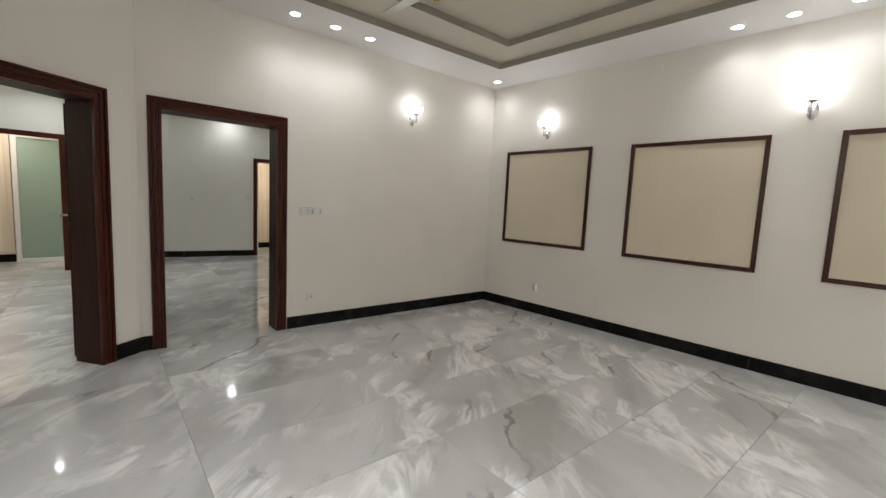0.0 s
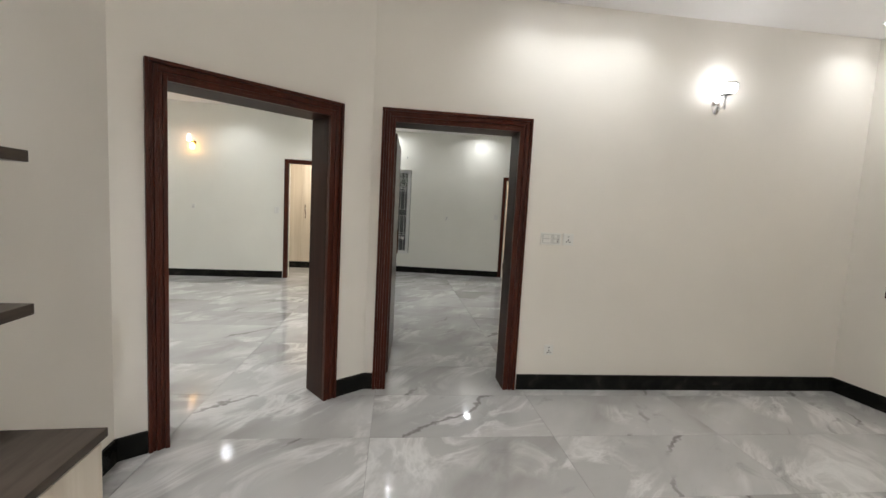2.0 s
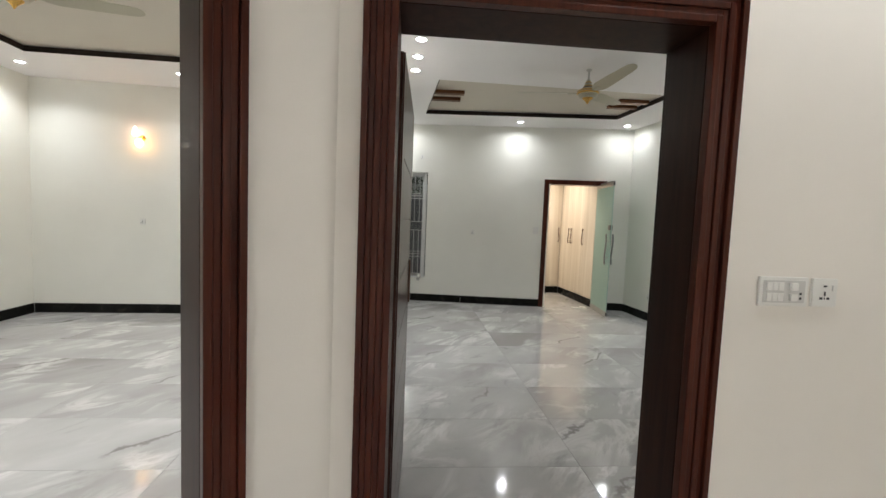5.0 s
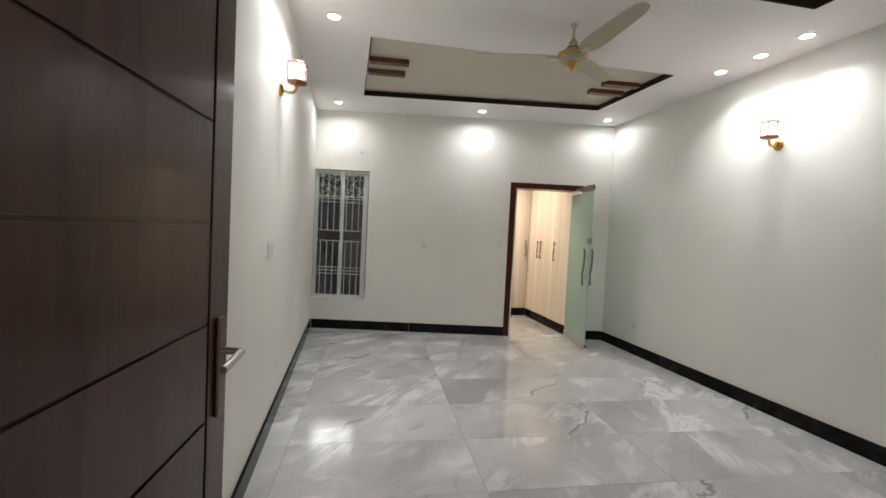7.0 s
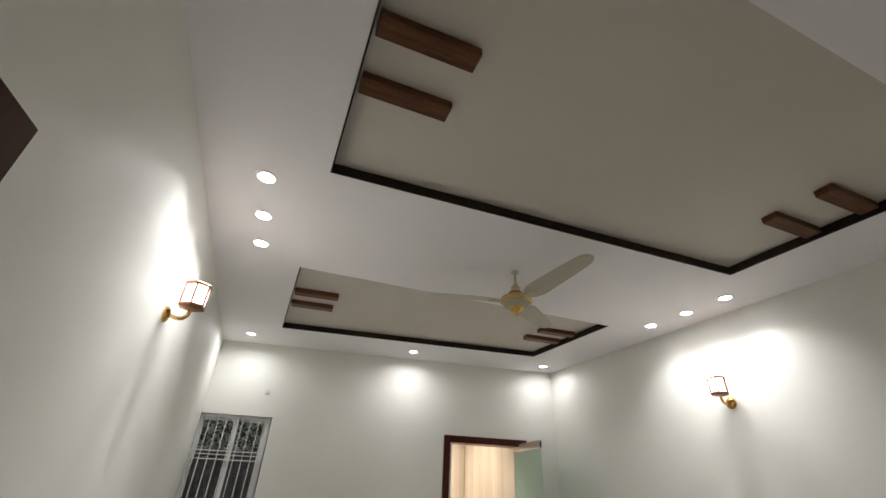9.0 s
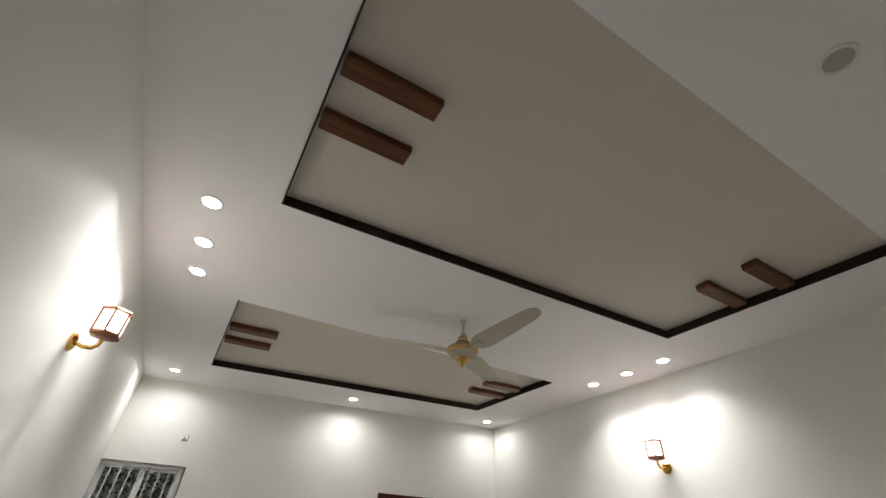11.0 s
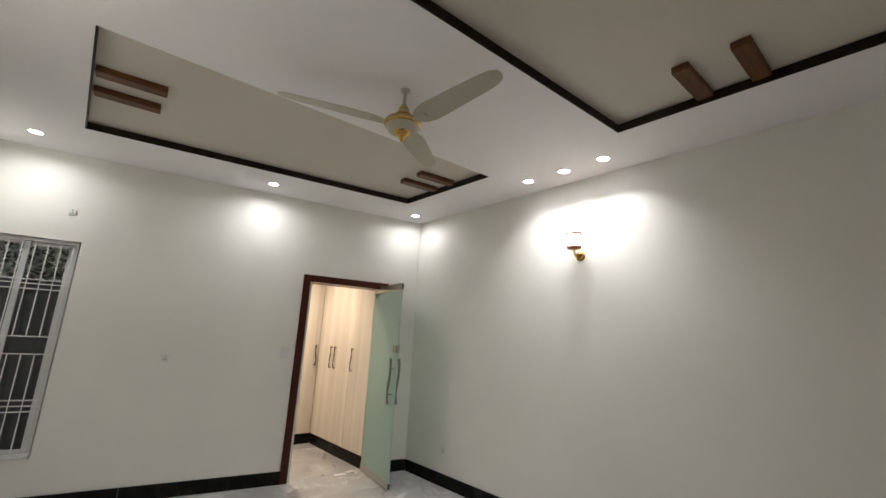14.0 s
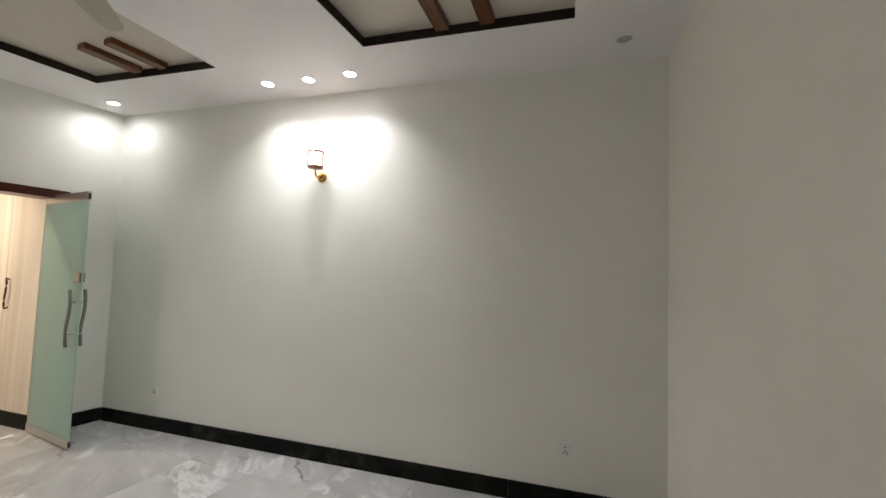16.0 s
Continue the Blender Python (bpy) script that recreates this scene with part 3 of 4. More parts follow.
# neighbour's pale wall, lit by an added unseen lamp to brighten the floor reflection
structure("backdrop_neighbour_wall", box(bmesh.new(), -4.0, 6.5, 14.6, 14.8, -0.13, 6.0), WALL_R, "pale wall of the next house behind the hedge", "wall")
yard = empty("yard_lamp", pose(0.9, 14.6, 3.0), "unseen floodlight added to brighten the neighbour wall", "flood light")
part("bracket", box(bmesh.new(), -0.02, 0.02, -0.15, 0.0, -0.02, 0.02, None, 0.004), DSTEEL, yard)
part("housing", box(bmesh.new(), -0.12, 0.12, -0.25, -0.15, -0.03, 0.03, None, 0.008), DSTEEL, yard)
ya = bpy.data.lights.new("yard_lamp_light", "AREA")
ya.shape, ya.size, ya.size_y, ya.energy, ya.color = "RECTANGLE", 0.2, 0.07, 70.0, WHITE_LED
ya.spread = radians(150)
new("yard_lamp_light", ya).matrix_world = pose(0.9, 14.40, 3.035, 180)


# ---- ceiling lights ----
def downlight(x, y, z, lit=True, power=None, color=WHITE_LED, spread=130):
    root = empty("downlight", pose(x, y, z), "round recessed LED downlight, lit white" if lit else "round recessed downlight, switched off", "downlight", "recessed ceiling downlights")
    ring = bmesh.new()
    seg = 28
    prof = ((0.047, -0.002), (0.047, -0.007), (0.060, -0.007), (0.063, 0.0005))
    rows = [[ring.verts.new((r * math.cos(2 * math.pi * k / seg), r * math.sin(2 * math.pi * k / seg), h)) for k in range(seg)] for r, h in prof]
    for a, b in zip(rows, rows[1:]):
        for k in range(seg):
            ring.faces.new((a[k], a[(k + 1) % seg], b[(k + 1) % seg], b[k]))
    part("trim_ring", ring, PLASTIC, root)
    part("lens", lathe(bmesh.new(), [(0.047, -0.004), (0.0468, -0.001)], 28), BULB if lit else OFFDISC, root)
    if lit:
        la = bpy.data.lights.new("downlight_lamp", "AREA")
        la.shape, la.size, la.energy, la.color = "DISK", 0.09, power or DOWN_W, color
        la.spread = radians(spread)
        lo = new("downlight_lamp", la)
        lo.matrix_world = pose(x, y, z - 0.009)
    return root


for x, y in ((0.97, 7.25), (0.97, 7.68), (0.97, 8.08), (4.63, 7.98), (4.64, 7.58), (4.63, 7.19)):
    downlight(x, y, H, True, DOWN_W * 0.42, WHITE_LED, 115)
for x, y, share in ((0.95, 10.45, 0.42), (2.88, 10.11, 0.42), (4.64, 9.83, 0.26)):
    downlight(x, y, H, True, DOWN_W * share, WHITE_LED, 160)
downlight(4.61, 5.16, H, False)
downlight(2.81, 5.12, H, False)
downlight(0.97, 5.14, H, False)
for x, y in ((1.74, 4.07), (2.15, 4.05), (2.55, 4.04), (4.60, 1.17), (4.60, 0.77), (4.60, 0.37)):
    downlight(x, y, HH, True, DOWN_W * 0.17, WHITE_LED, 125)
downlight(4.58, 3.97, HH, True, DOWN_W * 0.16)
# downlights out of view, added at raised power to fill the hall
for x, y in ((4.55, -2.2), (-0.35, 1.3), (-0.35, 0.5), (-0.35, -0.3), (1.2, -2.2), (2.6, -2.2)):
    downlight(x, y, HH, True, DOWN_W * 1.9)
for x, y in ((-3.73, 8.97), (-1.92, 8.95), (-0.1, 8.95)):
    downlight(x, y, H, True, DOWN_W * 0.58)
# unseen fill: extra downlights added to brighten the second bedroom
for x, y in ((-3.75, 5.6), (-3.75, 6.1), (0.0, 6.6), (0.0, 6.1), (-3.7, 4.0), (-2.0, 4.0)):
    downlight(x, y, H, True, DOWN_W * 1.0)
downlight(3.7, 11.2, 2.9, True, 17, WARM_LED)
downlight(-0.6, 10.4, 2.9, True, 13, WARM_LED)


# ---- wooden bars in the recesses ----
def bar(x0, x1, y, slope=0.0):
    d = math.degrees(math.atan(slope))
    root = mesh("wooden_bar", box(bmesh.new(), 0, abs(x1 - x0), -0.048, 0.048, 0, 0.045, None, 0.006), BARW)
    root.matrix_world = pose(min(x0, x1), y, H + 0.019, 0, 0, d)
    tagged(root, "walnut brown wooden bar fixed in the ceiling recess", "ceiling bar", "bars in the ceiling recesses")


for x0, x1, y in ((1.315, 1.74, 6.11), (1.315, 1.74, 6.41), (3.87, 4.275, 6.31), (3.87, 4.275, 6.01)):
    bar(x0, x1, y, -0.02)
for x0, x1, y in ((1.295, 1.70, 8.98), (1.295, 1.70, 9.30)):
    bar(x0, x1, y, -0.12)
for x0, x1, y in ((3.84, 4.25, 9.02), (3.84, 4.25, 8.74)):
    bar(x0, x1, y, -0.12)


# ---- ceiling fans ----
def fan(x, y, z, turn, drop, label):
    root = empty("ceiling_fan", pose(x, y, z, 0, 0, turn), label, "ceiling fan", "ceiling fans")
    part("rod", lathe(bmesh.new(), [(0.011, -drop + 0.14), (0.011, 0.0)], 12), STEEL, root, "steel hanging rod")
    part("ceiling_hook", lathe(bmesh.new(), [(0.03, -0.012), (0.03, 0.0)], 14), STEEL, root)
    part("canopy", lathe(bmesh.new(), [(0.062, -drop + 0.12), (0.060, -drop + 0.135), (0.040, -drop + 0.17), (0.028, -drop + 0.20), (0.018, -drop + 0.225), (0.012, -drop + 0.23)], 24), FANP, root, "", True)
    part("canopy_ring", lathe(bmesh.new(), [(0.045, -drop + 0.150), (0.052, -drop + 0.152), (0.050, -drop + 0.160), (0.042, -drop + 0.162)], 24), BRASS, root, "brass ring", True)
    part("canopy_band", lathe(bmesh.new(), [(0.058, -drop + 0.1365), (0.0605, -drop + 0.139), (0.0555, -drop + 0.148), (0.050, -drop + 0.149)], 24), BRONZE, root, "dark bronze band", True)
    part("collar_ring", lathe(bmesh.new(), [(0.030, -drop + 0.190), (0.036, -drop + 0.192), (0.032, -drop + 0.200), (0.024, -drop + 0.201)], 24), BRASS, root, "brass ring", True)
    part("housing_trim", lathe(bmesh.new(), [(0.112, -drop + 0.096), (0.1165, -drop + 0.099), (0.112, -drop + 0.108), (0.100, -drop + 0.110)], 32), BRASS, root, "brass trim round the motor", True)
    part("dome_ring", lathe(bmesh.new(), [(0.074, -drop + 0.030), (0.088, -drop + 0.036), (0.092, -drop + 0.044), (0.080, -drop + 0.041)], 32), FANP, root, "", True)
    part("motor_housing", lathe(bmesh.new(), [(0.05, -drop + 0.03), (0.085, -drop + 0.04), (0.108, -drop + 0.065), (0.115, -drop + 0.085), (0.112, -drop + 0.105), (0.088, -drop + 0.116), (0.06, -drop + 0.122)], 32), FANP, root, "cream enamel motor housing", True)
    part("housing_band", lathe(bmesh.new(), [(0.110, -drop + 0.068), (0.1175, -drop + 0.076), (0.1175, -drop + 0.084), (0.112, -drop + 0.092)], 32), BRASS, root, "", True)
    part("finial", lathe(bmesh.new(), [(0.004, -drop - 0.035), (0.012, -drop - 0.02), (0.020, -drop - 0.008), (0.034, -drop + 0.006), (0.052, -drop + 0.022), (0.058, -drop + 0.031), (0.045, -drop + 0.036)], 12), BRASS, root, "faceted brass finial")
    for k in range(3):
        m = pose(0, 0, -drop + 0.075, 0, 0, 120 * k) @ pose(0, 0, 0, 0, -3.5, 0)
        br = box(bmesh.new(), 0.095, 0.21, -0.022, 0.022, -0.004, 0.004, m, 0.002)
        part("blade_bracket", br, FANP, root)
        bl = bmesh.new()
        tilt = m @ pose(0, 0, 0, -13, 0, 0)
        outline = [(0.12, 0.028), (0.165, 0.060), (0.23, 0.077), (0.33, 0.075), (0.50, 0.067), (0.66, 0.058), (0.72, 0.050), (0.757, 0.030), (0.768, 0.0)]
        pts = [(px, py) for px, py in outline] + [(px, -py) for px, py in outline[::-1] if py > 0]
        vs = [bl.verts.new(tilt @ Vector((px, py, pz))) for pz in (0.005, 0.0085) for px, py in pts]
        n = len(pts)
        bl.faces.new(vs[:n][::-1])
        bl.faces.new(vs[n:])
        for j in range(n):
            bl.faces.new((vs[j], vs[(j + 1) % n], vs[n + (j + 1) % n], vs[n + j]))
        part("blade", bl, FANP, root, "cream enamel blade")
    return root


fan(2.84, 7.61, H, -84, 0.335, "cream and brass three-blade ceiling fan hanging still")
fan(-1.95, 6.60, H + 0.066, 20, 0.37, "cream and brass ceiling fan in the second bedroom")
fan(2.10, 2.45, HH + 0.20, 205, 0.44, "cream and brass ceiling fan in the hall recess")


# ---- wall lamps ----
def lamp_at(name, m, co, power, color, size=0.05):
    la = bpy.data.lights.new(name, "POINT")
    la.energy, la.color, la.shadow_soft_size = power, color, size
    new(name, la).matrix_world = Matrix.Translation((m @ Vector(co)))


def lantern(m, label):
    """Six-sided lantern on a brass arm; y points out of the wall."""
    root = empty("wall_lantern", m, label, "wall lamp", "bedroom wall lanterns")
    out = pose(0, 0, 0, -90)
    part("backplate", lathe(bmesh.new(), [(0.045, 0.0), (0.045, 0.010), (0.030, 0.022), (0.012, 0.026)], 24, out), BRASS, root, "round brass wall plate", True)
    part("arm", tube(bmesh.new(), [(0, 0.02, 0), (0, 0.06, -0.012), (0, 0.09, -0.008), (0, 0.11, 0.012), (0, 0.115, 0.045)], 0.010), BRASS, root, "curved brass arm", True)
    c = Vector((0, 0.115, 0.05))
    R, h = 0.068, 0.145
    part("lantern_base", lathe(bmesh.new(), [(R * 0.55, 0.0), (R * 1.08, 0.010), (R * 1.08, 0.024), (R * 0.95, 0.028)], 6, Matrix.Translation(c)), COPPER, root, "copper-brown base ring")
    hexa = [(R * math.cos(math.pi / 3 * k), R * math.sin(math.pi / 3 * k)) for k in range(6)]
    top = bmesh.new()
    for k in range(6):
        a, b = Vector((*hexa[k], 0)) + c, Vector((*hexa[(k + 1) % 6], 0)) + c
        up = Vector((0, 0, 1))
        tube(top, [a + up * h, b + up * h], 0.009, 6)
    part("top_ring", top, COPPER, root, "copper-brown top ring")
    for k in range(6):
        a, b = Vector((*hexa[k], 0)) + c, Vector((*hexa[(k + 1) % 6], 0)) + c
        up = Vector((0, 0, 1))
        part("corner_post", tube(bmesh.new(), [a + up * 0.026, a + up * h], 0.0055, 6), COPPER, root)
        bm = bmesh.new()
        i, j = a.lerp(b, 0.06) - (a + b - 2 * c) * 0.02, a.lerp(b, 0.94) - (a + b - 2 * c) * 0.02
        n = (a + b - 2 * c).normalized() * 0.002
        vs = [bm.verts.new(v + o + up * z) for o in (n, -n) for v, z in ((i, 0.03), (j, 0.03), (j, h - 0.007), (i, h - 0.007))]
        bm.faces.new(vs[:4])
        bm.faces.new(vs[4:][::-1])
        for q in range(4):
            bm.faces.new((vs[q], vs[(q + 1) % 4], vs[4 + (q + 1) % 4], vs[4 + q]))
        pane = part("glass_pane", bm, SHADE_L, root, "glowing crackle glass pane")
        pane.visible_shadow = False
    lamp_at("lantern_lamp", m, (0, 0.122, 0.15), SCONCE_W * 1.05, (1.0, 0.97, 0.96))
    return root


lantern(pose(0.635, 7.73, 2.46, 0, 0, -90), "copper and brass wall lantern with lit crackle glass")
lantern(pose(4.94, 7.60, 2.44, 0, 0, 90), "copper and brass wall lantern with lit crackle glass")


def cup_sconce(m, label):
    root = empty("wall_sconce", m, label, "wall lamp", "hall wall sconces")
    out = pose(0, 0, 0, -90)
    part("backplate", lathe(bmesh.new(), [(0.038, 0.0), (0.040, 0.006), (0.032, 0.014), (0.014, 0.022), (0.010, 0.03)], 20, pose(0, 0, 0.02) @ out @ Matrix.Diagonal((1, 1.9, 1, 1))), CHROME, root, "oval chrome wall plate", True)
    part("arm", tube(bmesh.new(), [(0, 0.02, 0.0), (0, 0.05, -0.02), (0, 0.085, -0.015), (0, 0.10, 0.02), (0, 0.10, 0.07)], 0.009), CHROME, root, "curved chrome arm", True)
    part("crystal_drop", lathe(bmesh.new(), [(0.002, -0.075), (0.011, -0.055), (0.007, -0.035), (0.003, -0.02)], 8, pose(0, 0.10, 0.04)), CHROME, root)
    part("cup_holder", lathe(bmesh.new(), [(0.012, 0.065), (0.045, 0.078), (0.050, 0.086), (0.030, 0.088)], 24, pose(0, 0.10, 0)), CHROME, root, "", True)
    sh = part("glass_shade", lathe(bmesh.new(), [(0.034, 0.089), (0.066, 0.098), (0.078, 0.125), (0.080, 0.155), (0.076, 0.160), (0.070, 0.128), (0.05, 0.105)], 24, pose(0, 0.10, 0)), SHADE_W, root, "glowing white glass cup", True)
    part("shade_rim", lathe(bmesh.new(), [(0.079, 0.157), (0.084, 0.160), (0.084, 0.168), (0.079, 0.171), (0.077, 0.164)], 28, pose(0, 0.10, 0)), CHROME, root, "chrome rim", True)
    sh.visible_shadow = False
    lamp_at("sconce_lamp", m, (0, 0.10, 0.19), SCONCE_W * 1.8, WHITE_LED)
    return root


cup_sconce(on_b(3.385, 2.47) @ pose(0, 0, 0, 0, 0, 180), "chrome wall sconce with lit white glass cup")
cup_sconce(pose(4.87, 3.28, 2.43, 0, 0, 90), "chrome wall sconce with lit white glass cup")
cup_sconce(pose(4.87, 0.60, 2.39, 0, 0, 90), "chrome wall sconce with lit white glass cup")

am = pose(-2.71, 9.60, 2.47, 0, 0, 180)
amber = empty("amber_wall_lamp", am, "small brass wall lamp with two glowing amber shades", "wall lamp")
part("backplate", lathe(bmesh.new(), [(0.04, 0), (0.04, 0.012), (0.02, 0.02)], 20, pose(0, 0, 0, -90)), BRASS, amber, "", True)
part("arm", tube(bmesh.new(), [(0, 0.015, 0), (-0.0, 0.07, 0.0), (0.03, 0.09, 0.0)], 0.009), BRASS, amber, "", True)
s1 = part("lower_shade", lathe(bmesh.new(), [(0.02, -0.14), (0.05, -0.11), (0.055, -0.06), (0.03, -0.01)], 18, pose(0.0, 0.09, 0)), SHADE_A, amber, "amber glass shade", True)
s2 = part("upper_shade", lathe(bmesh.new(), [(0.02, 0.01), (0.035, 0.03), (0.03, 0.08), (0.012, 0.14)], 18, pose(0.05, 0.09, 0)), SHADE_P, amber, "rose glass shade", True)
s1.visible_shadow = s2.visible_shadow = False
lamp_at("amber_lamp", am, (0, 0.10, -0.09), 0.5, (1.0, 0.55, 0.2))


# ---- switches and sockets ----
def electric(m, w, h, kind, label, category):
    """y points out of the wall."""
    root = empty("socket" if kind != "switch" else "switch_plate", m, label, category, "wall electrics")
    part("plate", box(bmesh.new(), -w / 2, w / 2, 0, 0.010, -h / 2, h / 2, None, 0.003), PLASTIC, root)
    if kind == "socket":
        hole = bmesh.new()
        for x, z, a, b in ((0, 0.022, 0.006, 0.003), (0, -0.004, 0.003, 0.008), (-0.013, -0.020, 0.005, 0.004), (0.013, -0.020, 0.005, 0.004), (0, -0.020, 0.002, 0.003)):
            box(hole, x - a, x + a, 0.0095, 0.0112, z - b, z + b)
        part("socket_hole", hole, DARKP, root)
        part("rocker", box(bmesh.new(), -w * 0.42, -w * 0.27, 0.0095, 0.014, 0.006, 0.026, None, 0.001), PLASTIC, root)
    else:
        n = max(1, round(w / 0.03))
        for k in range(n):
            x = -w / 2 + w * (k + 0.5) / n
            part("rocker", box(bmesh.new(), x - 0.010, x + 0.010, 0.0095, 0.015, -h * 0.28, h * 0.28, None, 0.002), PLASTIC, root)
    return root


def hall_out(x, z):
    return on_b(x, z) @ pose(0, 0, 0, 0, 0, 180)


def back_out(x, z):
    return pose(x, 10.09 - 0.197 * (x - 4.94), z, 0, 0, 180 - 11.14)


sw = empty("switch_plate", hall_out(2.035, 1.301), "white plastic switch panel with fan dimmer", "light switch", "wall electrics")
part("plate", box(bmesh.new(), -0.088, 0.088, 0, 0.011, -0.050, 0.050, None, 0.003), PLASTIC, sw)
# greyer inset paints in the shading round the rockers
part("shade_inset", box(bmesh.new(), -0.076, 0.076, 0.0105, 0.0125, -0.038, 0.038, None, 0.001), shader("switch_shading_grey", (0.60, 0.59, 0.56), 0.5)[0], sw)
for z in (0.018, -0.018):
    for x in (0.056, 0.035, 0.014):
        part("rocker", box(bmesh.new(), x - 0.0098, x + 0.0098, 0.012, 0.0165, z - 0.014, z + 0.014, None, 0.002), PLASTIC, sw)
    part("dimmer_knob", box(bmesh.new(), -0.045, -0.018, 0.012, 0.021, z - 0.013, z + 0.013, None, 0.004), PLASTIC, sw)
for z in (-0.006, -0.022):
    part("indicator", box(bmesh.new(), -0.064, -0.056, 0.012, 0.0135, z - 0.004, z + 0.004), DARKP, sw)
electric(hall_out(2.186, 1.301), 0.092, 0.097, "socket", "white plastic power socket beside the switch panel", "socket")
electric(hall_out(2.093, 0.348), 0.082, 0.088, "socket", "white plastic power socket low on the wall", "socket")
electric(pose(4.87, 3.32, 0.365, 0, 0, 90), 0.082, 0.088, "socket", "white plastic power socket low on the wall", "socket")
electric(pose(4.94, 5.49, 0.40, 0, 0, 90), 0.082, 0.088, "socket", "white plastic power socket low on the wall", "socket")
electric(pose(4.94, 9.38, 0.38, 0, 0, 90), 0.075, 0.08, "socket", "white plastic power socket low on the wall", "socket")
electric(pose(0.635, 7.53, 1.32, 0, 0, -90), 0.15, 0.12, "switch", "white plastic switch plate on the bedroom wall", "light switch")
electric(back_out(3.355, 1.38), 0.09, 0.12, "switch", "white plastic switch plate beside the doorway", "light switch")
electric(back_out(2.245, 1.297), 0.07, 0.075, "socket", "small white plastic socket on the wall", "socket")
electric(back_out(1.30, 2.625), 0.06, 0.06, "socket", "small white plastic outlet high on the wall", "socket")
electric(pose(-2.72, 9.60, 1.31, 0, 0, 180), 0.075, 0.085, "socket", "small white plastic socket on the wall", "socket")
electric(pose(-1.25, 9.60, 1.315, 0, 0, 180), 0.09, 0.12, "switch", "white plastic switch plate beside the doorway", "light switch")
electric(pose(-4.12, 8.78, 1.31, 0, 0, -90), 0.15, 0.10, "switch", "white plastic switch plate on the wall", "light switch")


# ---- framed wall panels in the hall ----
def wall_panel(y0, y1, z0, z1):
    w, h = abs(y1 - y0), z1 - z0
    root = empty("wall_panel", pose(4.87, max(y0, y1), z0, 0, 0, -90), "cream wall panel in a dark brown moulding frame", "wall panel", "framed wall panels")
    part("panel_field", box(bmesh.new(), 0.03, w - 0.03, -0.006, -0.0005, 0.03, h - 0.03), PANEL, root, "cream panel field")
    for x0, x1, a, b in ((0, 0.042, 0, h), (w - 0.042, w, 0, h), (0.0425, w - 0.0425, 0, 0.042), (0.0425, w - 0.0425, h - 0.042, h)):
        bm = box(bmesh.new(), x0, x1, -0.022, -0.0005, a, b, None, 0.005)
        part("frame_moulding", bm, LEAFW, root)
    return root


wall_panel(3.93, 2.62, 0.95, 2.235)
wall_panel(2.14, 0.86, 0.94, 2.225)
wall_panel(0.385, -0.92, 0.935, 2.22)


# ---- shelf unit in the hall ----
con = empty("media_console", pose(-0.80, 2.81, 0, 0, 0, -90), "low cream console with a dark brown laminate top", "console")
part("top", box(bmesh.new(), 0, 2.4, 0.0, 0.41, 0.575, 0.61, None, 0.003), SHELFW, con, "grey-brown laminate top")
part("body", box(bmesh.new(), 0.01, 2.39, 0.0, 0.38, 0.0, 0.574), BEIGE, con, "cream laminate carcass")
for k in range(3):
    dr = part("drawer_front", box(bmesh.new(), 0.02 + 0.79 * k, 0.80 + 0.79 * k, 0.381, 0.399, 0.03, 0.56, None, 0.003), BEIGE, con, "cream laminate front")
    part("handle", tube(bmesh.new(), [(0.22 + 0.79 * k, 0.40, 0.40), (0.24 + 0.79 * k, 0.425, 0.40), (0.37 + 0.79 * k, 0.428, 0.41), (0.42 + 0.79 * k, 0.40, 0.40)], 0.007), STEEL, dr, "steel handle", True)
part("upright", box(bmesh.new(), 0.42, 0.452, 0.0, 0.20, 0.611, 2.2, None, 0.002), SHELFW, con, "dark upright panel")
shelves = empty("wall_shelf", pose(-0.80, 2.80, 0, 0, 0, -90), "thick grey-brown floating wall shelf", "shelf", "floating shelves")
part("board", box(bmesh.new(), 0, 0.418, 0.0005, 0.19, 1.045, 1.085, None, 0.003), SHELFW, shelves)
copy_thing(shelves, pose(-0.80, 2.80, 0.535, 0, 0, -90))


# ---- wardrobes ----
def wardrobe_door(root, x0, x1, z0, z1, hx, y=0.0):
    d = part("door", box(bmesh.new(), x0 + 0.0015, x1 - 0.0015, y, y + 0.018, z0, z1, None, 0.002), BEIGE, root, "beige streaked laminate door")
    if hx is not None:
        pts = [(hx + 0.010 * math.sin((k / 10 - 0.5) * 2 * math.pi), y + 0.045, 1.13 + 0.30 * k / 10) for k in range(11)]
        pts = [(pts[0][0], y + 0.018, pts[0][2] + 0.01)] + pts + [(pts[-1][0], y + 0.018, pts[-1][2] - 0.01)]
        part("handle", tube(bmesh.new(), pts, 0.009), BRONZE, d, "dark bronze wavy handle", True)


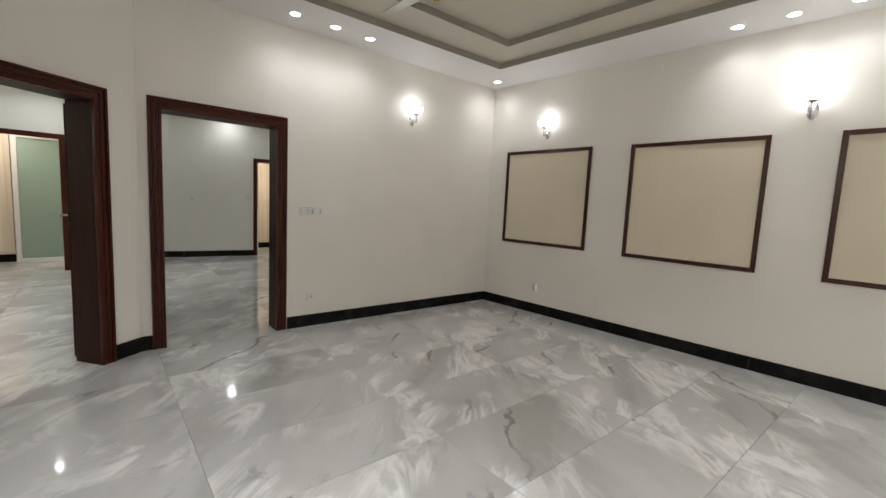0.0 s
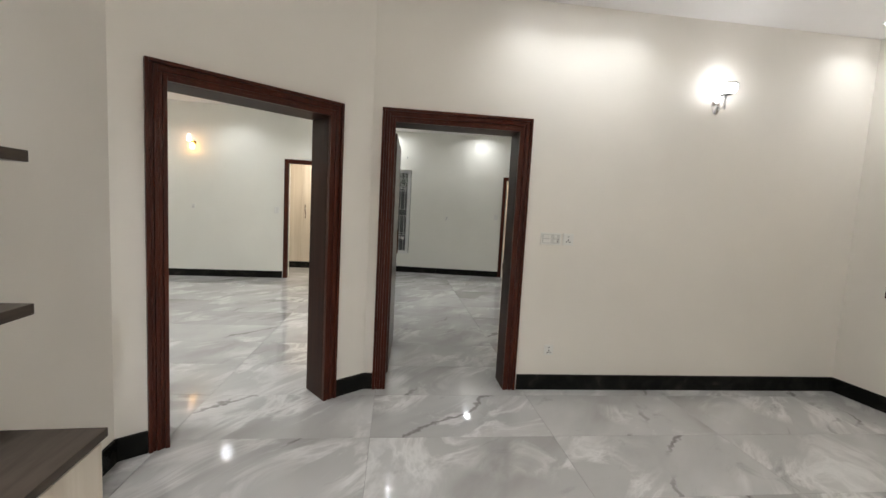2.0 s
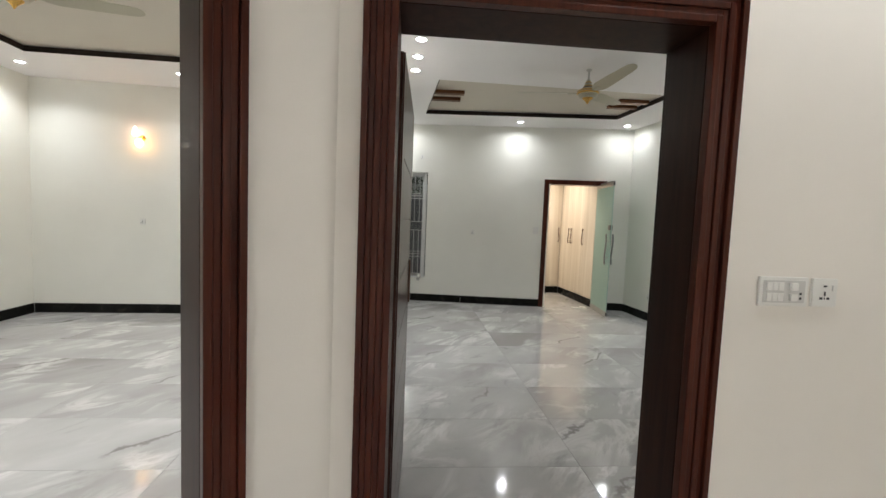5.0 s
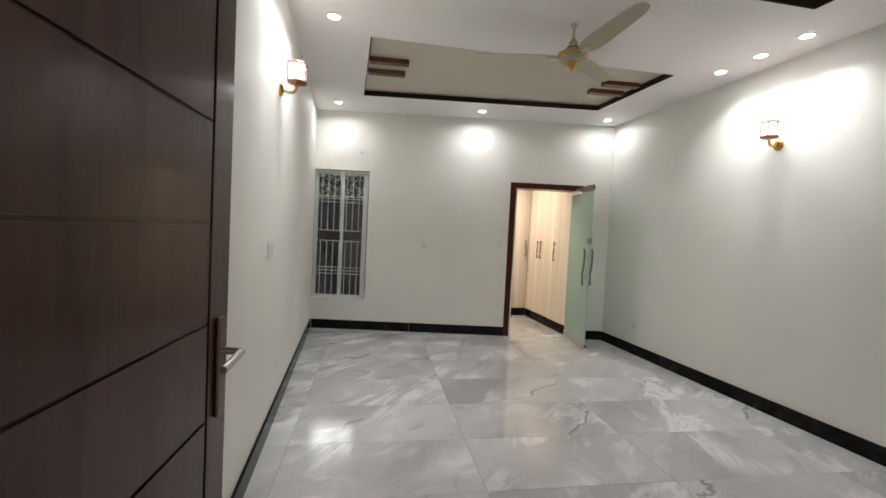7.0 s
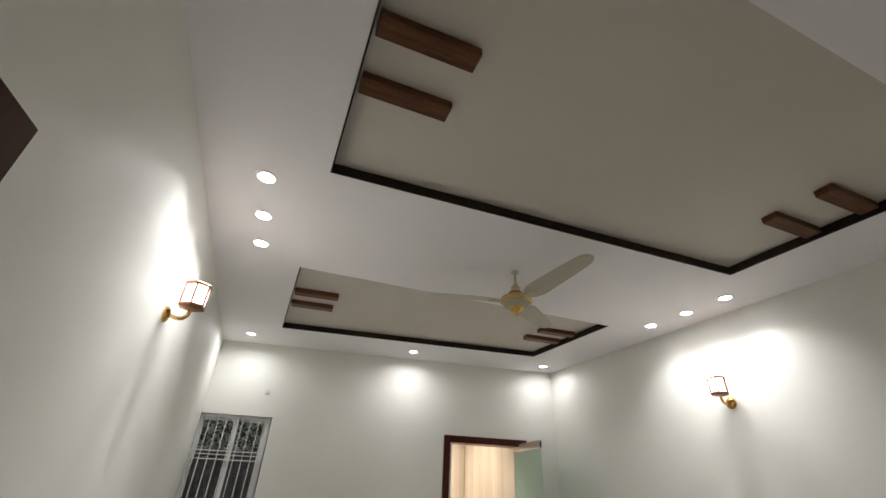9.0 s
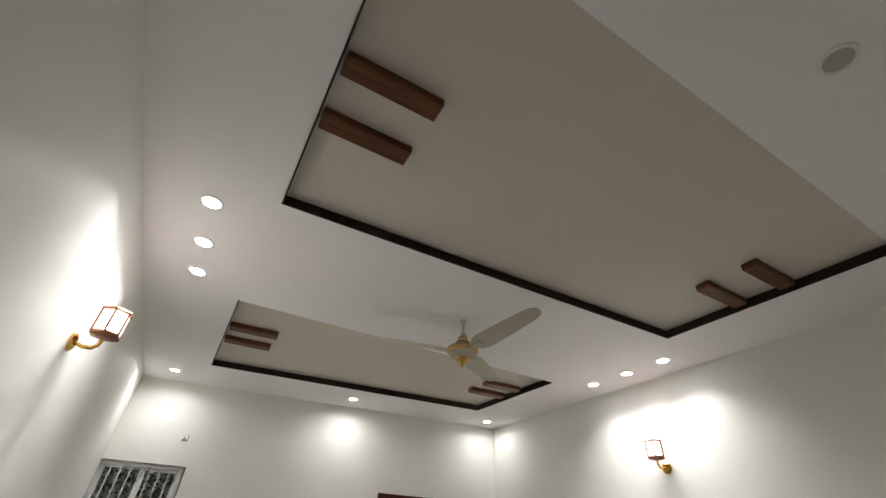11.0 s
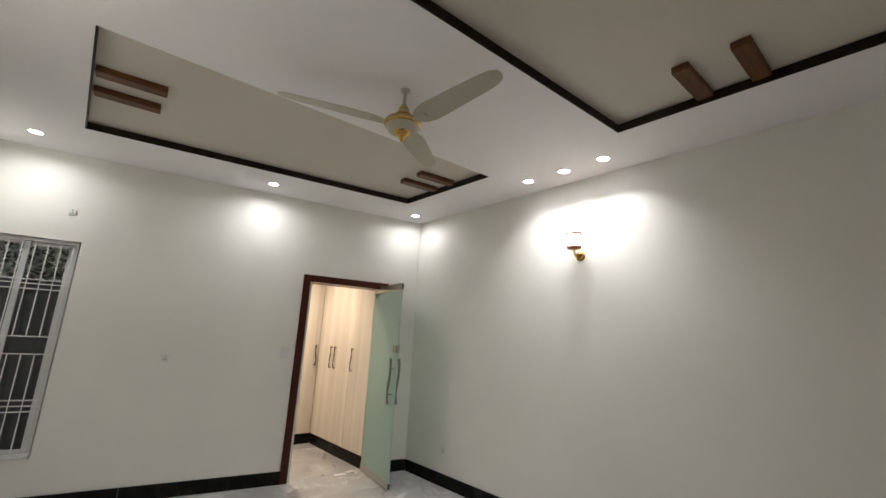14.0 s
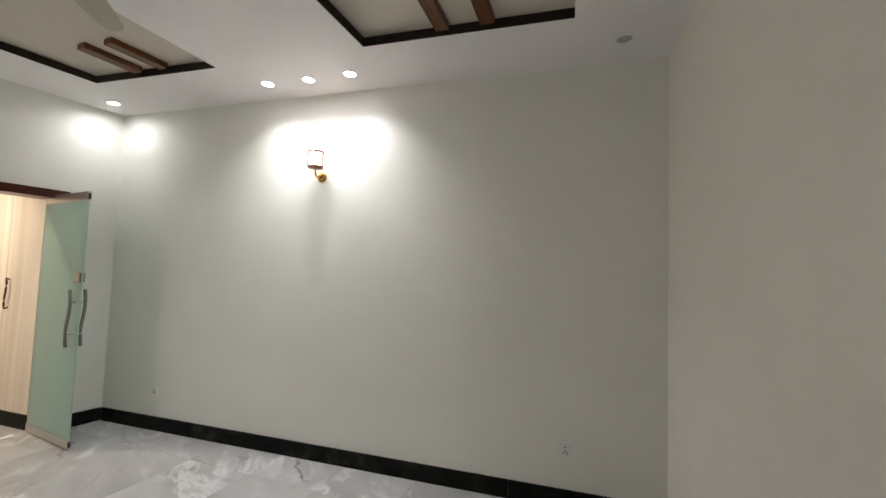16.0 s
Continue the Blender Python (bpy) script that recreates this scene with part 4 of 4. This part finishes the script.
w1 = empty("wardrobe", pose(4.49, 11.88, 0, 0, 0, -90), "tall beige streaked laminate wardrobe on a black plinth", "wardrobe", "wardrobes")
part("carcass", box(bmesh.new(), 0, 1.52, 0.003, 0.60, 0.14, 2.88), BEIGE, w1)
part("plinth", box(bmesh.new(), 0.0, 1.52, -0.01, 0.58, 0, 0.139), BLACK, w1, "black marble plinth")
for k, (x0, x1, hx) in enumerate(((0.01, 0.50, 0.44), (0.50, 1.0, 0.56), (1.0, 1.50, 1.06))):
    d = part("door", box(bmesh.new(), x0 + 0.0015, x1 - 0.0015, -0.018, 0.0, 0.15, 2.86, None, 0.002), BEIGE, w1, "beige streaked laminate door")
    pts = [(hx + 0.010 * math.sin((j / 10 - 0.5) * 2 * math.pi), -0.045, 1.13 + 0.30 * j / 10) for j in range(11)]
    pts = [(pts[0][0], -0.018, pts[0][2] + 0.01)] + pts + [(pts[-1][0], -0.018, pts[-1][2] - 0.01)]
    part("handle", tube(bmesh.new(), pts, 0.009), BRONZE, d, "dark bronze wavy handle", True)
w2 = empty("wardrobe", pose(4.475, 11.90, 0, 0, 0, 180), "tall beige streaked laminate wardrobe on a black plinth", "wardrobe", "wardrobes")
part("carcass", box(bmesh.new(), 0.0, 1.5, -0.60, -0.003, 0.14, 2.88), BEIGE, w2)
part("plinth", box(bmesh.new(), 0.0, 1.5, -0.58, 0.005, 0, 0.139), BLACK, w2, "black marble plinth")
for k in range(3):
    wardrobe_door(w2, 0.0 + 0.5 * k, 0.5 + 0.5 * k, 0.15, 2.86, (0.06, 0.94, 1.06)[k])
w3 = empty("wardrobe", pose(-0.56, 11.0, 0, 0, 0, 180), "tall beige streaked laminate wardrobe on a black plinth", "wardrobe", "wardrobes")
part("carcass", box(bmesh.new(), 0.0, 0.885, -0.60, -0.003, 0.14, 2.88), BEIGE, w3)
part("plinth", box(bmesh.new(), 0.0, 0.885, -0.58, 0.005, 0, 0.139), BLACK, w3, "black marble plinth")
wardrobe_door(w3, 0.0, 0.44, 0.15, 2.86, 0.37)
wardrobe_door(w3, 0.44, 0.88, 0.15, 2.86, 0.80)


# ---- floor tiles ----
def tile_mesh(lx, ly):
    bm = bmesh.new()
    e = 0.0007
    vs = [bm.verts.new(p) for p in ((0, 0, 0), (lx, 0, 0), (lx, ly, 0), (0, ly, 0), (e, e, 0.008), (lx - e, e, 0.008), (lx - e, ly - e, 0.008), (e, ly - e, 0.008))]
    for q in ((4, 5, 6, 7), (0, 1, 5, 4), (1, 2, 6, 5), (2, 3, 7, 6), (3, 0, 4, 7)):
        bm.faces.new([vs[k] for k in q])
    me = bpy.data.meshes.new("tile")
    bm.to_mesh(me)
    bm.free()
    me.materials.append(TILE)
    return me


TX, TY = 1.235, 0.622
tme = tile_mesh(TX - 0.0012, TY - 0.0012)
grid = pose(1.765, 2.42, 0, 0, 0, HALL)
for i in range(-5, 3):
    for j in range(-9, 17):
        c = grid @ Vector(((i + 0.5) * TX, (j + 0.5) * TY, 0))
        inside = (-1.5 < c.x < 5.5 and -2.9 < c.y < 12.9) or (-4.9 < c.x < 0.6 and 2.9 < c.y < 12.3)
        if inside:
            t = new("tile", tme)
            t.parent = floor
            t.matrix_local = grid @ pose(i * TX + 0.0006, j * TY + 0.0006, -0.008)

# ---- paper scrap by the glass door ----
pb = bmesh.new()
box(pb, -0.13, 0.13, -0.035, 0.035, 0.0005, 0.008, pose(0, 0, 0, 0, 0, 0), 0.001)
box(pb, 0.02, 0.12, -0.02, 0.04, 0.0085, 0.018, pose(0, 0, 0, 0, -4, 12), 0.002)
scrap = mesh("paper_scrap", pb, PLASTIC)
scrap.matrix_world = pose(4.22, 10.30, 0.0, 0, 0, -15)
tagged(scrap, "scrap of white paper lying by the doorway", "paper")
